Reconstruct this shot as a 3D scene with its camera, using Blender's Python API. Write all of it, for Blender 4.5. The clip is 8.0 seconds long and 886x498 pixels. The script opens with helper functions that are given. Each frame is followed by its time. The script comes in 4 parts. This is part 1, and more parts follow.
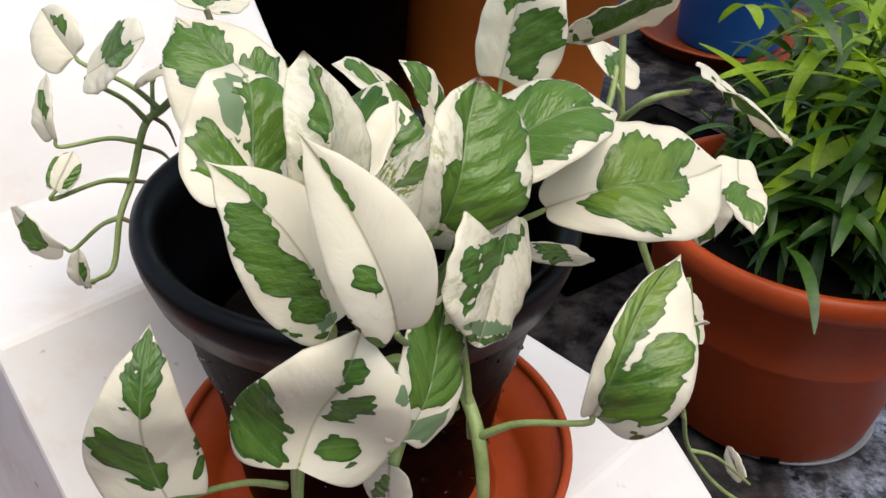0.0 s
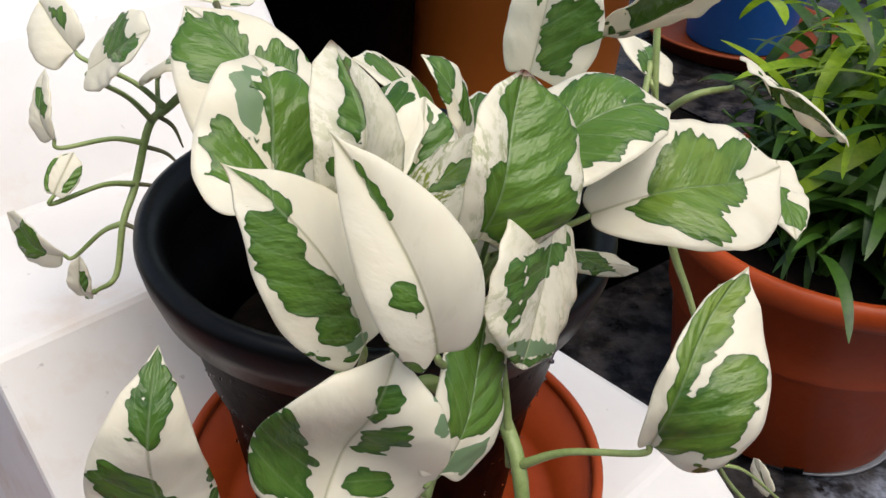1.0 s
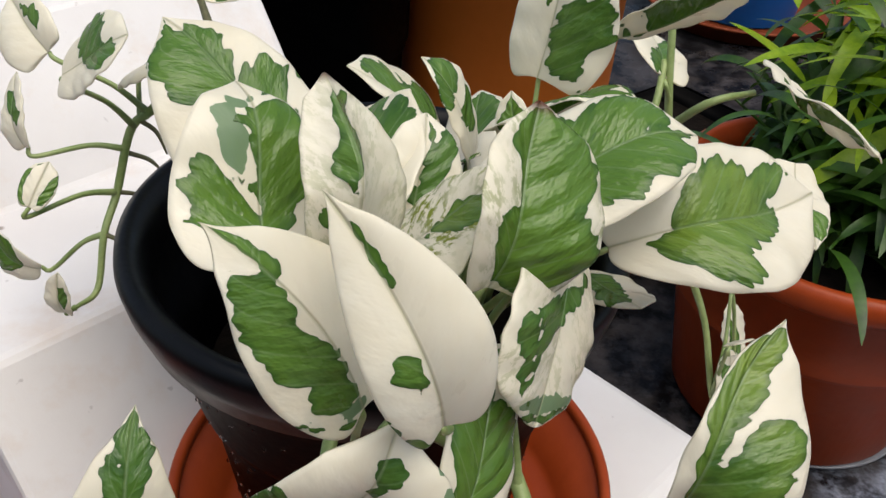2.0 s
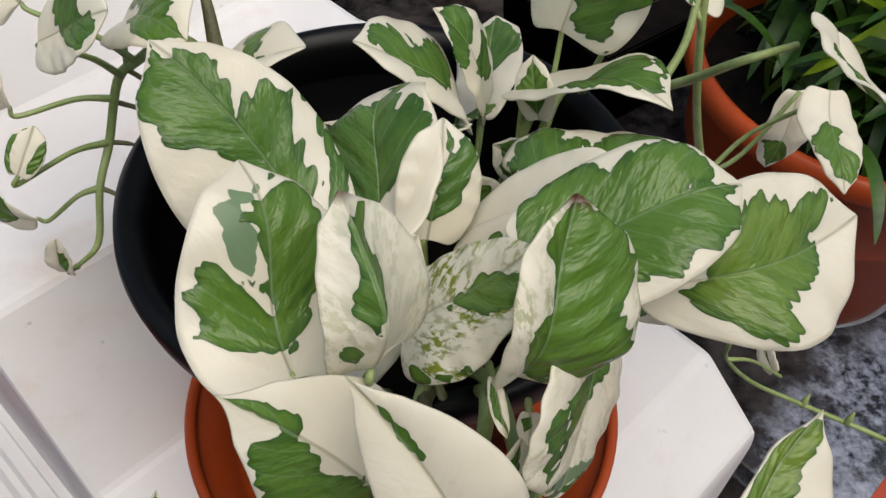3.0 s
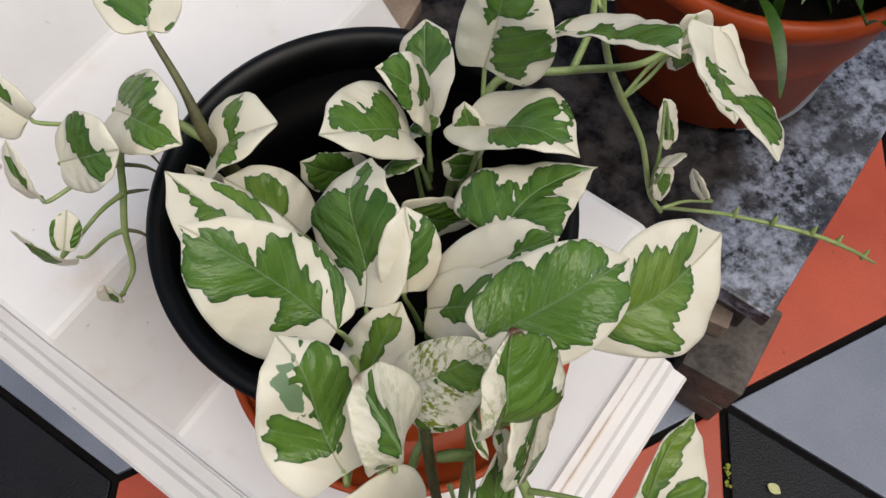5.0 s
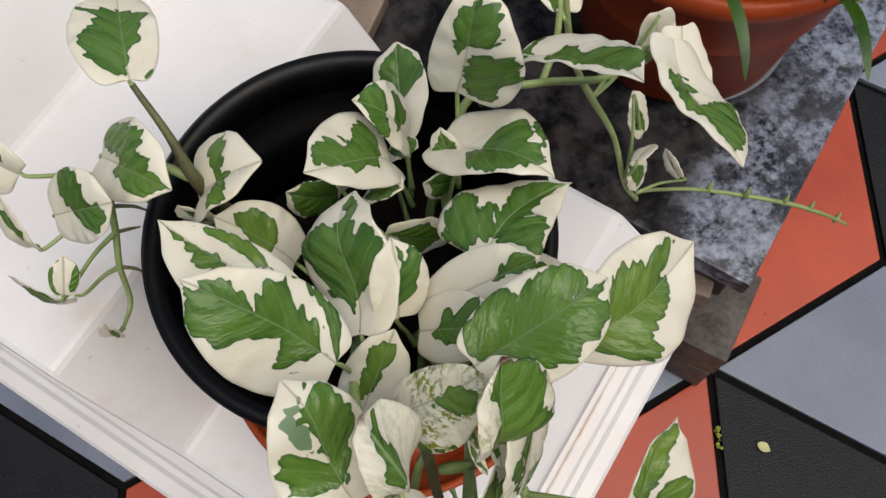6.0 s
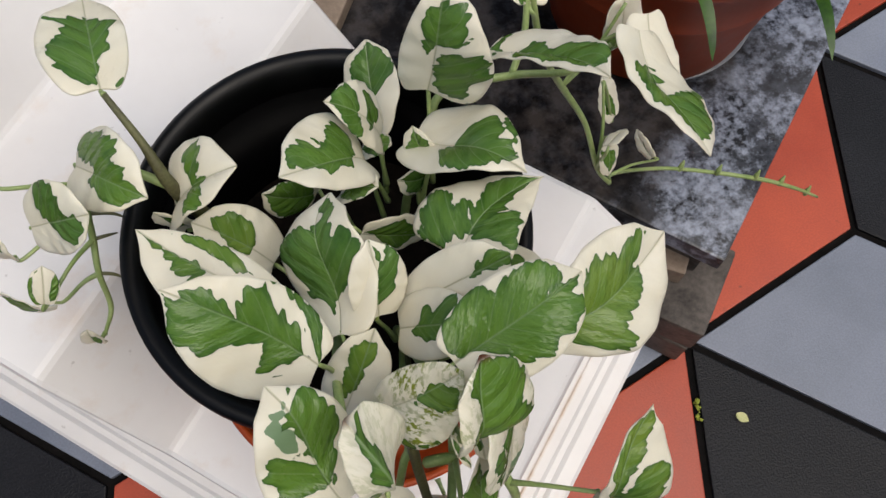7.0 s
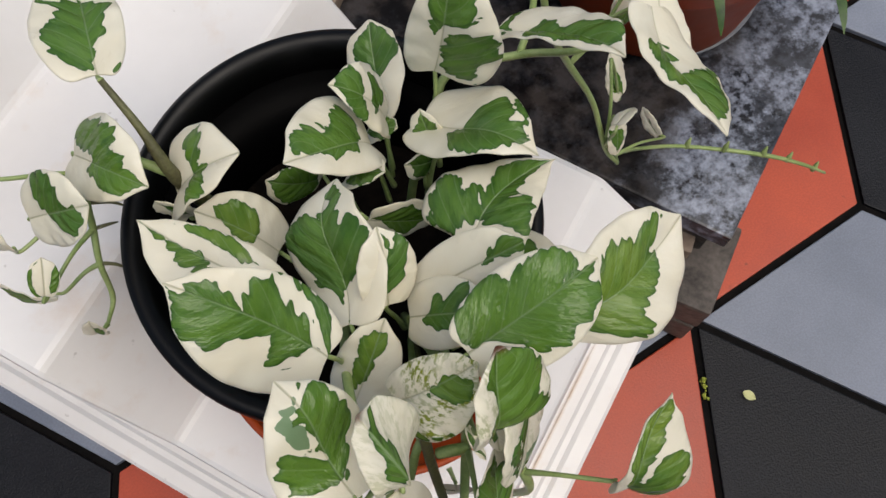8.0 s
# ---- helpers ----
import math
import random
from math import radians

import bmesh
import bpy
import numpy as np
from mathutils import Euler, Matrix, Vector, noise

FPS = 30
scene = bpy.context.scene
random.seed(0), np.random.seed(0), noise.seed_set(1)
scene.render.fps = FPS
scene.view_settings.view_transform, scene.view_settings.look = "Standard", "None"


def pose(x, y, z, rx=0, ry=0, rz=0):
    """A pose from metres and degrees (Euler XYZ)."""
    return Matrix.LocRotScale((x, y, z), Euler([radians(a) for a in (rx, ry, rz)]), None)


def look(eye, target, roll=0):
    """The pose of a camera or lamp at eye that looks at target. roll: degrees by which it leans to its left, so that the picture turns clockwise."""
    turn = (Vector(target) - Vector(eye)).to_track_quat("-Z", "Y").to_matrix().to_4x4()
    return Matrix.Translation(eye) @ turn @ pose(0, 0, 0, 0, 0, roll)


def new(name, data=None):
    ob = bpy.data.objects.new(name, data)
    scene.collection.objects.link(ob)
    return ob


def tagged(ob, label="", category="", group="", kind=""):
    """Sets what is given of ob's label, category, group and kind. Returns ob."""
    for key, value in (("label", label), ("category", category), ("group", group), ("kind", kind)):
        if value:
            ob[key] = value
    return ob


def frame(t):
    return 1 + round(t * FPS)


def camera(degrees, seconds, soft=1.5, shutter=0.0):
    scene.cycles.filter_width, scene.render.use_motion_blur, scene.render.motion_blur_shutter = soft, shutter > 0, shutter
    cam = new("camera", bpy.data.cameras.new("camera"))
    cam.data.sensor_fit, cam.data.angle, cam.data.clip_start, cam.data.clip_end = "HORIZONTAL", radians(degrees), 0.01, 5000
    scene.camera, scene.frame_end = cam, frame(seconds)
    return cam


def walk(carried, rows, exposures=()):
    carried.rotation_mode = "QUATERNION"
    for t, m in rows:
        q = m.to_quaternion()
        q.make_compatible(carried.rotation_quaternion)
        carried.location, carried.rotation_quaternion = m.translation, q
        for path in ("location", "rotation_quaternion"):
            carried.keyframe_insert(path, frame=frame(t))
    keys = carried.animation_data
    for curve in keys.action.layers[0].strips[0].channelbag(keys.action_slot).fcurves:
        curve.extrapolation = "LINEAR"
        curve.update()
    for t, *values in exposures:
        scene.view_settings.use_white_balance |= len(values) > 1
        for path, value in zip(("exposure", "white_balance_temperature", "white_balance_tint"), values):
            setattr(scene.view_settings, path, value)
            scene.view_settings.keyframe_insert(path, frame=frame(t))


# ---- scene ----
cam = camera(53.11, 8.0)
# seconds, eye in metres, turn in degrees
PATH = [
    (0, 0.0328, -0.3633, 0.8721, 55.806, -2.105, 0.385),
    (0.5, 0.0286, -0.3493, 0.8630, 55.873, -2.120, 0.339),
    (1, 0.0216, -0.3388, 0.8588, 55.847, -2.041, 0.350),
    (1.5, 0.0209, -0.3269, 0.8584, 55.559, -2.175, 0.211),
    (1.7, 0.0208, -0.3217, 0.8604, 55.315, -2.205, 0.148),
    (2.8, 0.0090, -0.2525, 0.8815, 42.860, -2.345, 0.014),
    (3, 0.0101, -0.2444, 0.9069, 39.735, -2.240, -0.120),
    (3.2, 0.0117, -0.2375, 0.9360, 37.560, -2.050, -0.020),
    (3.5, 0.0122, -0.2248, 0.9821, 34.087, -2.190, -0.100),
    (3.8, 0.0080, -0.2197, 1.0048, 30.360, -1.020, -2.260),
    (4, 0.0082, -0.2150, 1.0213, 28.361, 0.154, -4.390),
    (4.2, 0.0082, -0.2090, 1.0360, 26.700, 0.780, -5.680),
    (4.5, 0.0040, -0.2034, 1.0385, 24.806, 0.978, -6.786),
    (5, 0.0141, -0.1946, 1.0413, 23.184, 0.945, -8.983),
    (5.2, 0.0227, -0.1861, 1.0515, 22.605, 1.227, -9.933),
    (6.3, 0.0151, -0.1771, 1.0685, 20.636, 1.297, -14.077),
    (6.5, 0.0155, -0.1752, 1.0713, 20.396, 1.008, -14.529),
    (7, 0.0191, -0.1730, 1.0749, 19.538, 0.946, -15.716),
    (7.5, 0.0216, -0.1710, 1.0744, 18.821, 1.046, -16.177),
    (8, 0.0162, -0.1649, 1.0663, 18.105, 1.132, -16.446),
]
walk(cam, [(t, pose(x, y, z, rx, ry, rz)) for t, x, y, z, rx, ry, rz in PATH], [(0.0, 0.86, 6820, 9), (1.7, 0.74, 6820, 9), (3.5, 0.42, 6820, 9), (8.0, 0.44, 6820, 9)])

# ---- world, sun, exposure ----
world = bpy.data.worlds.new("world")
scene.world = world
world.use_nodes = True
wn = world.node_tree.nodes
sky = wn.new("ShaderNodeTexSky")
sky.sky_type, sky.sun_disc = "NISHITA", False
sky.sun_elevation, sky.sun_rotation = radians(70), radians(150)
sky.dust_density, sky.air_density = 3.0, 1.0
wn["Background"].inputs["Strength"].default_value = 0.1
world.node_tree.links.new(sky.outputs["Color"], wn["Background"].inputs["Color"])
sun = new("sun", bpy.data.lights.new("sun", "SUN"))
sun.data.energy, sun.data.angle, sun.data.color = 1.5, radians(62), (1.0, 0.97, 0.92)
sun.matrix_world = look((0.25, -0.4, 1.3), (0, 0, 0))


# ---- materials ----
def material(name):
    m = bpy.data.materials.new(name)
    m.use_nodes = True
    t = m.node_tree
    return m, t.nodes, t.links, t.nodes["Principled BSDF"]


def noise_tex(n, l, scale, detail=4.0, vec=None, rough=0.55):
    t = n.new("ShaderNodeTexNoise")
    t.inputs["Scale"].default_value, t.inputs["Detail"].default_value, t.inputs["Roughness"].default_value = scale, detail, rough
    if vec is not None:
        l.new(vec, t.inputs["Vector"])
    return t.outputs["Fac"]


def ramp(n, l, fac, *stops):
    r = n.new("ShaderNodeValToRGB")
    e = r.color_ramp.elements
    while len(e) < len(stops):
        e.new(0.5)
    for el, (pos, col) in zip(e, stops):
        el.position, el.color = pos, (*col, 1) if len(col) == 3 else col
    l.new(fac, r.inputs["Fac"])
    return r.outputs["Color"]


def mix(n, l, fac, a, b, mode="MIX"):
    m = n.new("ShaderNodeMix")
    m.data_type, m.blend_type = "RGBA", mode
    for sock, val in ((m.inputs[0], fac), (m.inputs[6], a), (m.inputs[7], b)):
        if isinstance(val, (int, float)):
            sock.default_value = val
        elif isinstance(val, tuple):
            sock.default_value = (*val, 1)
        else:
            l.new(val, sock)
    return m.outputs[2]


def math_node(n, l, op, a, b=0.0):
    m = n.new("ShaderNodeMath")
    m.operation = op
    for sock, val in ((m.inputs[0], a), (m.inputs[1], b)):
        if isinstance(val, (int, float)):
            sock.default_value = val
        else:
            l.new(val, sock)
    return m.outputs[0]


def bump(n, l, p, height, strength, distance):
    b = n.new("ShaderNodeBump")
    b.inputs["Strength"].default_value, b.inputs["Distance"].default_value = strength, distance
    l.new(height, b.inputs["Height"])
    l.new(b.outputs["Normal"], p.inputs["Normal"])


def simple(name, a, b, scale, rough, rough2=None, relief=0.0, fine=None, gloss=0.5):
    """Two colours mottled at two scales, with a matching spread of roughness and a fine relief."""
    m, n, l, p = material(name)
    co = n.new("ShaderNodeTexCoord").outputs["Object"]
    big = noise_tex(n, l, scale, 5, co)
    small = noise_tex(n, l, fine or scale * 9, 3, co)
    f = math_node(n, l, "ADD", math_node(n, l, "MULTIPLY", big, 0.7), math_node(n, l, "MULTIPLY", small, 0.3))
    l.new(ramp(n, l, f, (0.36, a), (0.64, b)), p.inputs["Base Color"])
    r = ramp(n, l, big, (0.35, (rough,) * 3), (0.65, (rough2 or rough,) * 3))
    l.new(r, p.inputs["Roughness"])
    p.inputs["Specular IOR Level"].default_value = gloss
    if relief:
        bump(n, l, p, small, 0.4, relief)
    return m


def painted_stone():
    m, n, l, p = material("white painted stone")
    co = n.new("ShaderNodeTexCoord").outputs["Object"]
    big = noise_tex(n, l, 7, 5, co)
    stain = noise_tex(n, l, 16, 6, co, 0.65)
    speck = noise_tex(n, l, 90, 3, co)
    base = ramp(n, l, big, (0.3, (0.63, 0.605, 0.585)), (0.7, (0.745, 0.725, 0.705)))
    base = mix(n, l, ramp(n, l, stain, (0.56, (0, 0, 0)), (0.74, (0.6, 0.6, 0.6))), base, (0.6, 0.49, 0.4))
    base = mix(n, l, ramp(n, l, speck, (0.71, (0, 0, 0)), (0.76, (0.55, 0.55, 0.55))), base, (0.36, 0.33, 0.31))
    vor = n.new("ShaderNodeTexVoronoi")
    vor.inputs["Scale"].default_value = 26
    l.new(co, vor.inputs["Vector"])
    dot = ramp(n, l, vor.outputs["Distance"], (0.05, (1, 1, 1)), (0.085, (0, 0, 0)))
    rare = ramp(n, l, vor.outputs["Color"], (0.62, (0, 0, 0)), (0.66, (0.8,) * 3))
    base = mix(n, l, math_node(n, l, "MULTIPLY", dot, rare), base, (0.2, 0.14, 0.1))
    sep = n.new("ShaderNodeSeparateXYZ")
    l.new(co, sep.inputs[0])
    down = math_node(n, l, "MULTIPLY", math_node(n, l, "SUBTRACT", sep.outputs[0], sep.outputs[1]), 0.7071)
    line = math_node(n, l, "SUBTRACT", 1.0, math_node(n, l, "MULTIPLY", math_node(n, l, "ABSOLUTE", math_node(n, l, "SUBTRACT", down, 0.1555)), 380.0))
    grime = math_node(n, l, "MULTIPLY", math_node(n, l, "MAXIMUM", line, 0.0), ramp(n, l, stain, (0.4, (0.15,) * 3), (0.6, (0.9,) * 3)))
    base = mix(n, l, grime, base, (0.42, 0.27, 0.15))
    l.new(base, p.inputs["Base Color"])
    l.new(ramp(n, l, stain, (0.3, (0.32,) * 3), (0.7, (0.55,) * 3)), p.inputs["Roughness"])
    bump(n, l, p, stain, 0.25, 0.002)
    return m


def granite():
    m, n, l, p = material("dark wet granite")
    co = n.new("ShaderNodeTexCoord").outputs["Object"]
    big = noise_tex(n, l, 11, 6, co, 0.65)
    mid = noise_tex(n, l, 30, 5, co, 0.6)
    fine = noise_tex(n, l, 130, 3, co, 0.6)
    f = math_node(n, l, "ADD", math_node(n, l, "MULTIPLY", mid, 0.45), math_node(n, l, "MULTIPLY", fine, 0.55))
    base = ramp(n, l, f, (0.40, (0.016, 0.016, 0.019)), (0.49, (0.15, 0.165, 0.205)), (0.62, (0.29, 0.32, 0.39)))
    blot = ramp(n, l, noise_tex(n, l, 19, 5, co, 0.7), (0.5, (0, 0, 0)), (0.58, (0.85,) * 3))
    base = mix(n, l, blot, base, (0.018, 0.018, 0.021))
    # damp dirt plus painted shade towards the inner part of the slab
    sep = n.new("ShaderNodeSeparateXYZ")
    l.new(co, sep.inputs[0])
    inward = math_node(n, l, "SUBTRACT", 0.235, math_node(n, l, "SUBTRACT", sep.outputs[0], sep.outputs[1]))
    dirt_shade = math_node(n, l, "ADD", math_node(n, l, "MULTIPLY", inward, 8.0), math_node(n, l, "MULTIPLY", math_node(n, l, "SUBTRACT", big, 0.5), 2.6))
    dirt_shade = ramp(n, l, dirt_shade, (0.0, (0, 0, 0)), (0.7, (0.95,) * 3))
    dirt_shade_tone = ramp(n, l, mid, (0.42, (0.004, 0.0035, 0.0035)), (0.62, (0.034, 0.028, 0.025)))
    base = mix(n, l, dirt_shade, base, dirt_shade_tone)
    l.new(base, p.inputs["Base Color"])
    l.new(ramp(n, l, big, (0.4, (0.16,) * 3), (0.6, (0.45,) * 3)), p.inputs["Roughness"])
    l.new(ramp(n, l, dirt_shade, (0.0, (0.5,) * 3), (0.9, (0.08,) * 3)), p.inputs["Specular IOR Level"])
    bump(n, l, p, mid, 0.3, 0.0012)
    return m


def black_plastic(name, shine):
    m, n, l, p = material(name)
    co = n.new("ShaderNodeTexCoord").outputs["Object"]
    dust = noise_tex(n, l, 30, 6, co, 0.7)
    fine = noise_tex(n, l, 300, 3, co)
    l.new(ramp(n, l, dust, (0.5, (0.001, 0.001, 0.0012)), (0.85, (0.0035, 0.0035, 0.004))), p.inputs["Base Color"])
    l.new(ramp(n, l, dust, (0.35, (0.32,) * 3), (0.7, (0.5,) * 3)), p.inputs["Roughness"])
    p.inputs["Specular IOR Level"].default_value = shine
    bump(n, l, p, fine, 0.15, 0.0006)
    return m


def leaf_material(name, greens, creams, rough):
    """Leaf blade. The attribute 'green' is above 0 inside the green areas, 'sage' inside the half-toned ones,
    'speck' tells how strongly the pale part is freckled, 'gold' how yellow the green is, 'brown' marks dry tips, 'rib' is the way from the midrib, 'vein' the run of the side veins and 'pucker' their depth. UV holds the blade's own plane in metres."""
    m, n, l, p = material(name)

    def att(a):
        t = n.new("ShaderNodeAttribute")
        t.attribute_name = a
        return t.outputs["Fac"]

    uv = n.new("ShaderNodeUVMap").outputs["UV"]
    vm = n.new("ShaderNodeVectorMath")
    vm.operation = "MULTIPLY"
    vm.inputs[1].default_value = (1.0, 0.55, 1.0)
    l.new(uv, vm.inputs[0])
    along = vm.outputs[0]
    edge = math_node(n, l, "SUBTRACT", noise_tex(n, l, 190, 3, along, 0.5), 0.5)
    cells = n.new("ShaderNodeTexVoronoi")
    cells.feature = "SMOOTH_F1"
    cells.inputs["Scale"].default_value, cells.inputs["Smoothness"].default_value = 250, 0.2
    l.new(along, cells.inputs["Vector"])
    lobes = math_node(n, l, "SUBTRACT", 0.47, cells.outputs["Distance"])
    wob = math_node(n, l, "ADD", math_node(n, l, "MULTIPLY", edge, 1.1), math_node(n, l, "MULTIPLY", lobes, 1.4))
    depth = math_node(n, l, "ADD", att("green"), wob)
    g = ramp(n, l, math_node(n, l, "ADD", depth, 0.5), (0.485, (0, 0, 0)), (0.525, (1, 1, 1)))
    s = ramp(n, l, math_node(n, l, "ADD", math_node(n, l, "ADD", att("sage"), wob), 0.5), (0.48, (0, 0, 0)), (0.54, (1, 1, 1)))
    tone = noise_tex(n, l, 75, 4, along)
    info = n.new("ShaderNodeObjectInfo").outputs["Random"]
    green = ramp(n, l, tone, (0.32, greens[0]), (0.68, greens[1]))
    green = mix(n, l, math_node(n, l, "MULTIPLY", info, 0.5), green, greens[2])
    green = mix(n, l, math_node(n, l, "MULTIPLY", att("gold"), ramp(n, l, noise_tex(n, l, 60, 4, along), (0.38, (0.15,) * 3), (0.6, (1,) * 3))), green, (0.25, 0.36, 0.05))
    streak = ramp(n, l, noise_tex(n, l, 120, 4, along, 0.65), (0.5, (0, 0, 0)), (0.75, (0.3,) * 3))
    green = mix(n, l, streak, green, (0.2, 0.33, 0.14))
    rim = ramp(n, l, depth, (0.1, (0.55,) * 3), (0.75, (0, 0, 0)))
    green = mix(n, l, rim, green, (0.026, 0.09, 0.022))
    lines = ramp(n, l, math_node(n, l, "COSINE", att("vein")), (0.94, (0, 0, 0)), (1.0, (0.3,) * 3))
    green = mix(n, l, lines, green, (0.26, 0.38, 0.17))
    cream = ramp(n, l, noise_tex(n, l, 40, 4, uv), (0.3, creams[0]), (0.7, creams[1]))
    fleck = ramp(n, l, math_node(n, l, "MULTIPLY", noise_tex(n, l, 330, 4, uv, 0.65), 1.0), (0.48, (0, 0, 0)), (0.55, (1, 1, 1)))
    patch = ramp(n, l, noise_tex(n, l, 70, 3, uv), (0.42, (0.08,) * 3), (0.58, (1, 1, 1)))
    cream = mix(n, l, math_node(n, l, "MULTIPLY", math_node(n, l, "MULTIPLY", fleck, patch), att("speck")), cream, (0.25, 0.3, 0.025))
    base = mix(n, l, s, cream, (0.21, 0.32, 0.17))
    base = mix(n, l, g, base, green)
    rib = math_node(n, l, "SUBTRACT", 1.0, math_node(n, l, "MULTIPLY", math_node(n, l, "ABSOLUTE", att("rib")), 1600.0))
    rib = math_node(n, l, "MULTIPLY", math_node(n, l, "MAXIMUM", rib, 0.0), 0.7)
    base = mix(n, l, rib, base, mix(n, l, g, (0.55, 0.54, 0.34), (0.3, 0.42, 0.2)))
    base = mix(n, l, att("brown"), base, (0.12, 0.035, 0.012))
    l.new(base, p.inputs["Base Color"])
    gloss = ramp(n, l, noise_tex(n, l, 55, 4, uv), (0.35, (rough - 0.02,) * 3), (0.65, (rough + 0.16,) * 3))
    l.new(math_node(n, l, "SUBTRACT", gloss, math_node(n, l, "MULTIPLY", g, 0.13)), p.inputs["Roughness"])
    p.inputs["Subsurface Weight"].default_value = 0.0
    p.inputs["Specular IOR Level"].default_value = 0.5
    h = math_node(n, l, "MULTIPLY", math_node(n, l, "MULTIPLY", math_node(n, l, "COSINE", att("vein")), att("pucker")), -0.12)
    h = math_node(n, l, "SUBTRACT", h, math_node(n, l, "MULTIPLY", rib, 0.5))
    h = math_node(n, l, "ADD", h, math_node(n, l, "MULTIPLY", tone, 0.5))
    h = math_node(n, l, "ADD", h, math_node(n, l, "MULTIPLY", noise_tex(n, l, 130, 3, uv, 0.55), math_node(n, l, "ADD", 0.5, math_node(n, l, "MULTIPLY", g, 1.0))))
    h = math_node(n, l, "ADD", h, math_node(n, l, "MULTIPLY", noise_tex(n, l, 420, 2, along, 0.5), math_node(n, l, "MULTIPLY", g, 0.5)))
    bump(n, l, p, h, 0.8, 0.0014)
    tr = n.new("ShaderNodeBsdfTranslucent")
    l.new(base, tr.inputs["Color"])
    mx = n.new("ShaderNodeMixShader")
    mx.inputs[0].default_value = 0.38
    l.new(p.outputs[0], mx.inputs[1])
    l.new(tr.outputs[0], mx.inputs[2])
    l.new(mx.outputs[0], n["Material Output"].inputs["Surface"])
    return m


STONE = painted_stone()
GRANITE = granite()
BLACK = black_plastic("black plastic", 0.02)
BLACK_RIM = black_plastic("polished black plastic", 0.22)
TERRA = simple("terracotta plastic", (0.30, 0.044, 0.009), (0.38, 0.06, 0.013), 12, 0.34, 0.46, 0.0004, None, 0.24)
# terracotta darkened to carry the shade at the back of the slab
TERRA_SHADED = simple("shaded terracotta plastic", (0.15, 0.03, 0.009), (0.21, 0.042, 0.012), 12, 0.5, 0.6, 0.0004, None, 0.2)
ORANGE = simple("orange plastic", (0.66, 0.165, 0.022), (0.72, 0.185, 0.028), 8, 0.42, 0.5, 0.0, None, 0.3)
BLUE = simple("blue plastic", (0.002, 0.13, 0.46), (0.004, 0.15, 0.52), 8, 0.4, gloss=0.25)
SOIL = simple("dark potting soil", (0.002, 0.0015, 0.0012), (0.008, 0.0055, 0.004), 60, 0.95, relief=0.004, fine=200, gloss=0.1)
BRICKS = simple("weathered grey brown brick", (0.022, 0.018, 0.015), (0.12, 0.1, 0.085), 18, 0.8, 0.6, 0.003)
BROWN_BRICK = simple("dusty brown brick", (0.16, 0.115, 0.085), (0.26, 0.2, 0.15), 25, 0.8, 0.65, 0.002)
GROUT = simple("dark dirty joint", (0.002, 0.002, 0.002), (0.007, 0.006, 0.006), 40, 0.9, relief=0.002, gloss=0.1)
def paver(name, a, b, grain, relief, gloss=0.42):
    m, n, l, p = material(name)
    co = n.new("ShaderNodeTexCoord").outputs["Object"]
    wide = noise_tex(n, l, 6, 5, co, 0.6)
    fine = noise_tex(n, l, 420, 2, co, 0.5)
    spot = noise_tex(n, l, 46, 3, co, 0.5)
    base = ramp(n, l, wide, (0.33, a), (0.67, b))
    base = mix(n, l, ramp(n, l, fine, (0.42, (grain,) * 3), (0.6, (0, 0, 0))), base, (0.0, 0.0, 0.0))
    base = mix(n, l, ramp(n, l, spot, (0.70, (0, 0, 0)), (0.76, (0.6,) * 3)), base, (0.02, 0.014, 0.01))
    rnd = n.new("ShaderNodeObjectInfo").outputs["Random"]
    base = mix(n, l, math_node(n, l, "MULTIPLY", rnd, 0.18), base, (0.0, 0.0, 0.0))
    l.new(base, p.inputs["Base Color"])
    l.new(ramp(n, l, wide, (0.35, (0.3,) * 3), (0.65, (0.5,) * 3)), p.inputs["Roughness"])
    p.inputs["Specular IOR Level"].default_value = gloss
    bump(n, l, p, fine, 0.5, relief)
    return m


TILE_RED = paver("red paver", (0.38, 0.05, 0.02), (0.5, 0.078, 0.032), 0.12, 0.0005)
TILE_GREY = paver("grey paver", (0.165, 0.19, 0.245), (0.24, 0.268, 0.335), 0.12, 0.0005)
TILE_BLACK = paver("charcoal paver", (0.008, 0.0085, 0.011), (0.02, 0.021, 0.026), 0.5, 0.002, 0.16)
GROUND = simple("dull concrete ground", (0.12, 0.12, 0.12), (0.2, 0.2, 0.2), 2, 0.9)
STEM = simple("green stem", (0.18, 0.26, 0.075), (0.31, 0.38, 0.15), 60, 0.45, relief=0.0006)
OLDSTEM = simple("brown woody stem", (0.06, 0.055, 0.022), (0.13, 0.13, 0.05), 70, 0.6, relief=0.001)
LEAF = leaf_material("variegated leaf", ((0.058, 0.155, 0.024), (0.14, 0.27, 0.05), (0.17, 0.31, 0.035)), ((0.85, 0.80, 0.645), (0.91, 0.878, 0.75)), 0.28)
BLADE = simple("bright green blade", (0.14, 0.29, 0.008), (0.38, 0.54, 0.024), 25, 0.38, relief=0.0005)
# darker copy of the blade colour, with the clump's inner shade painted in
BLADE_SHADED = simple("shaded green blade", (0.014, 0.05, 0.005), (0.055, 0.135, 0.013), 25, 0.4, relief=0.0005)


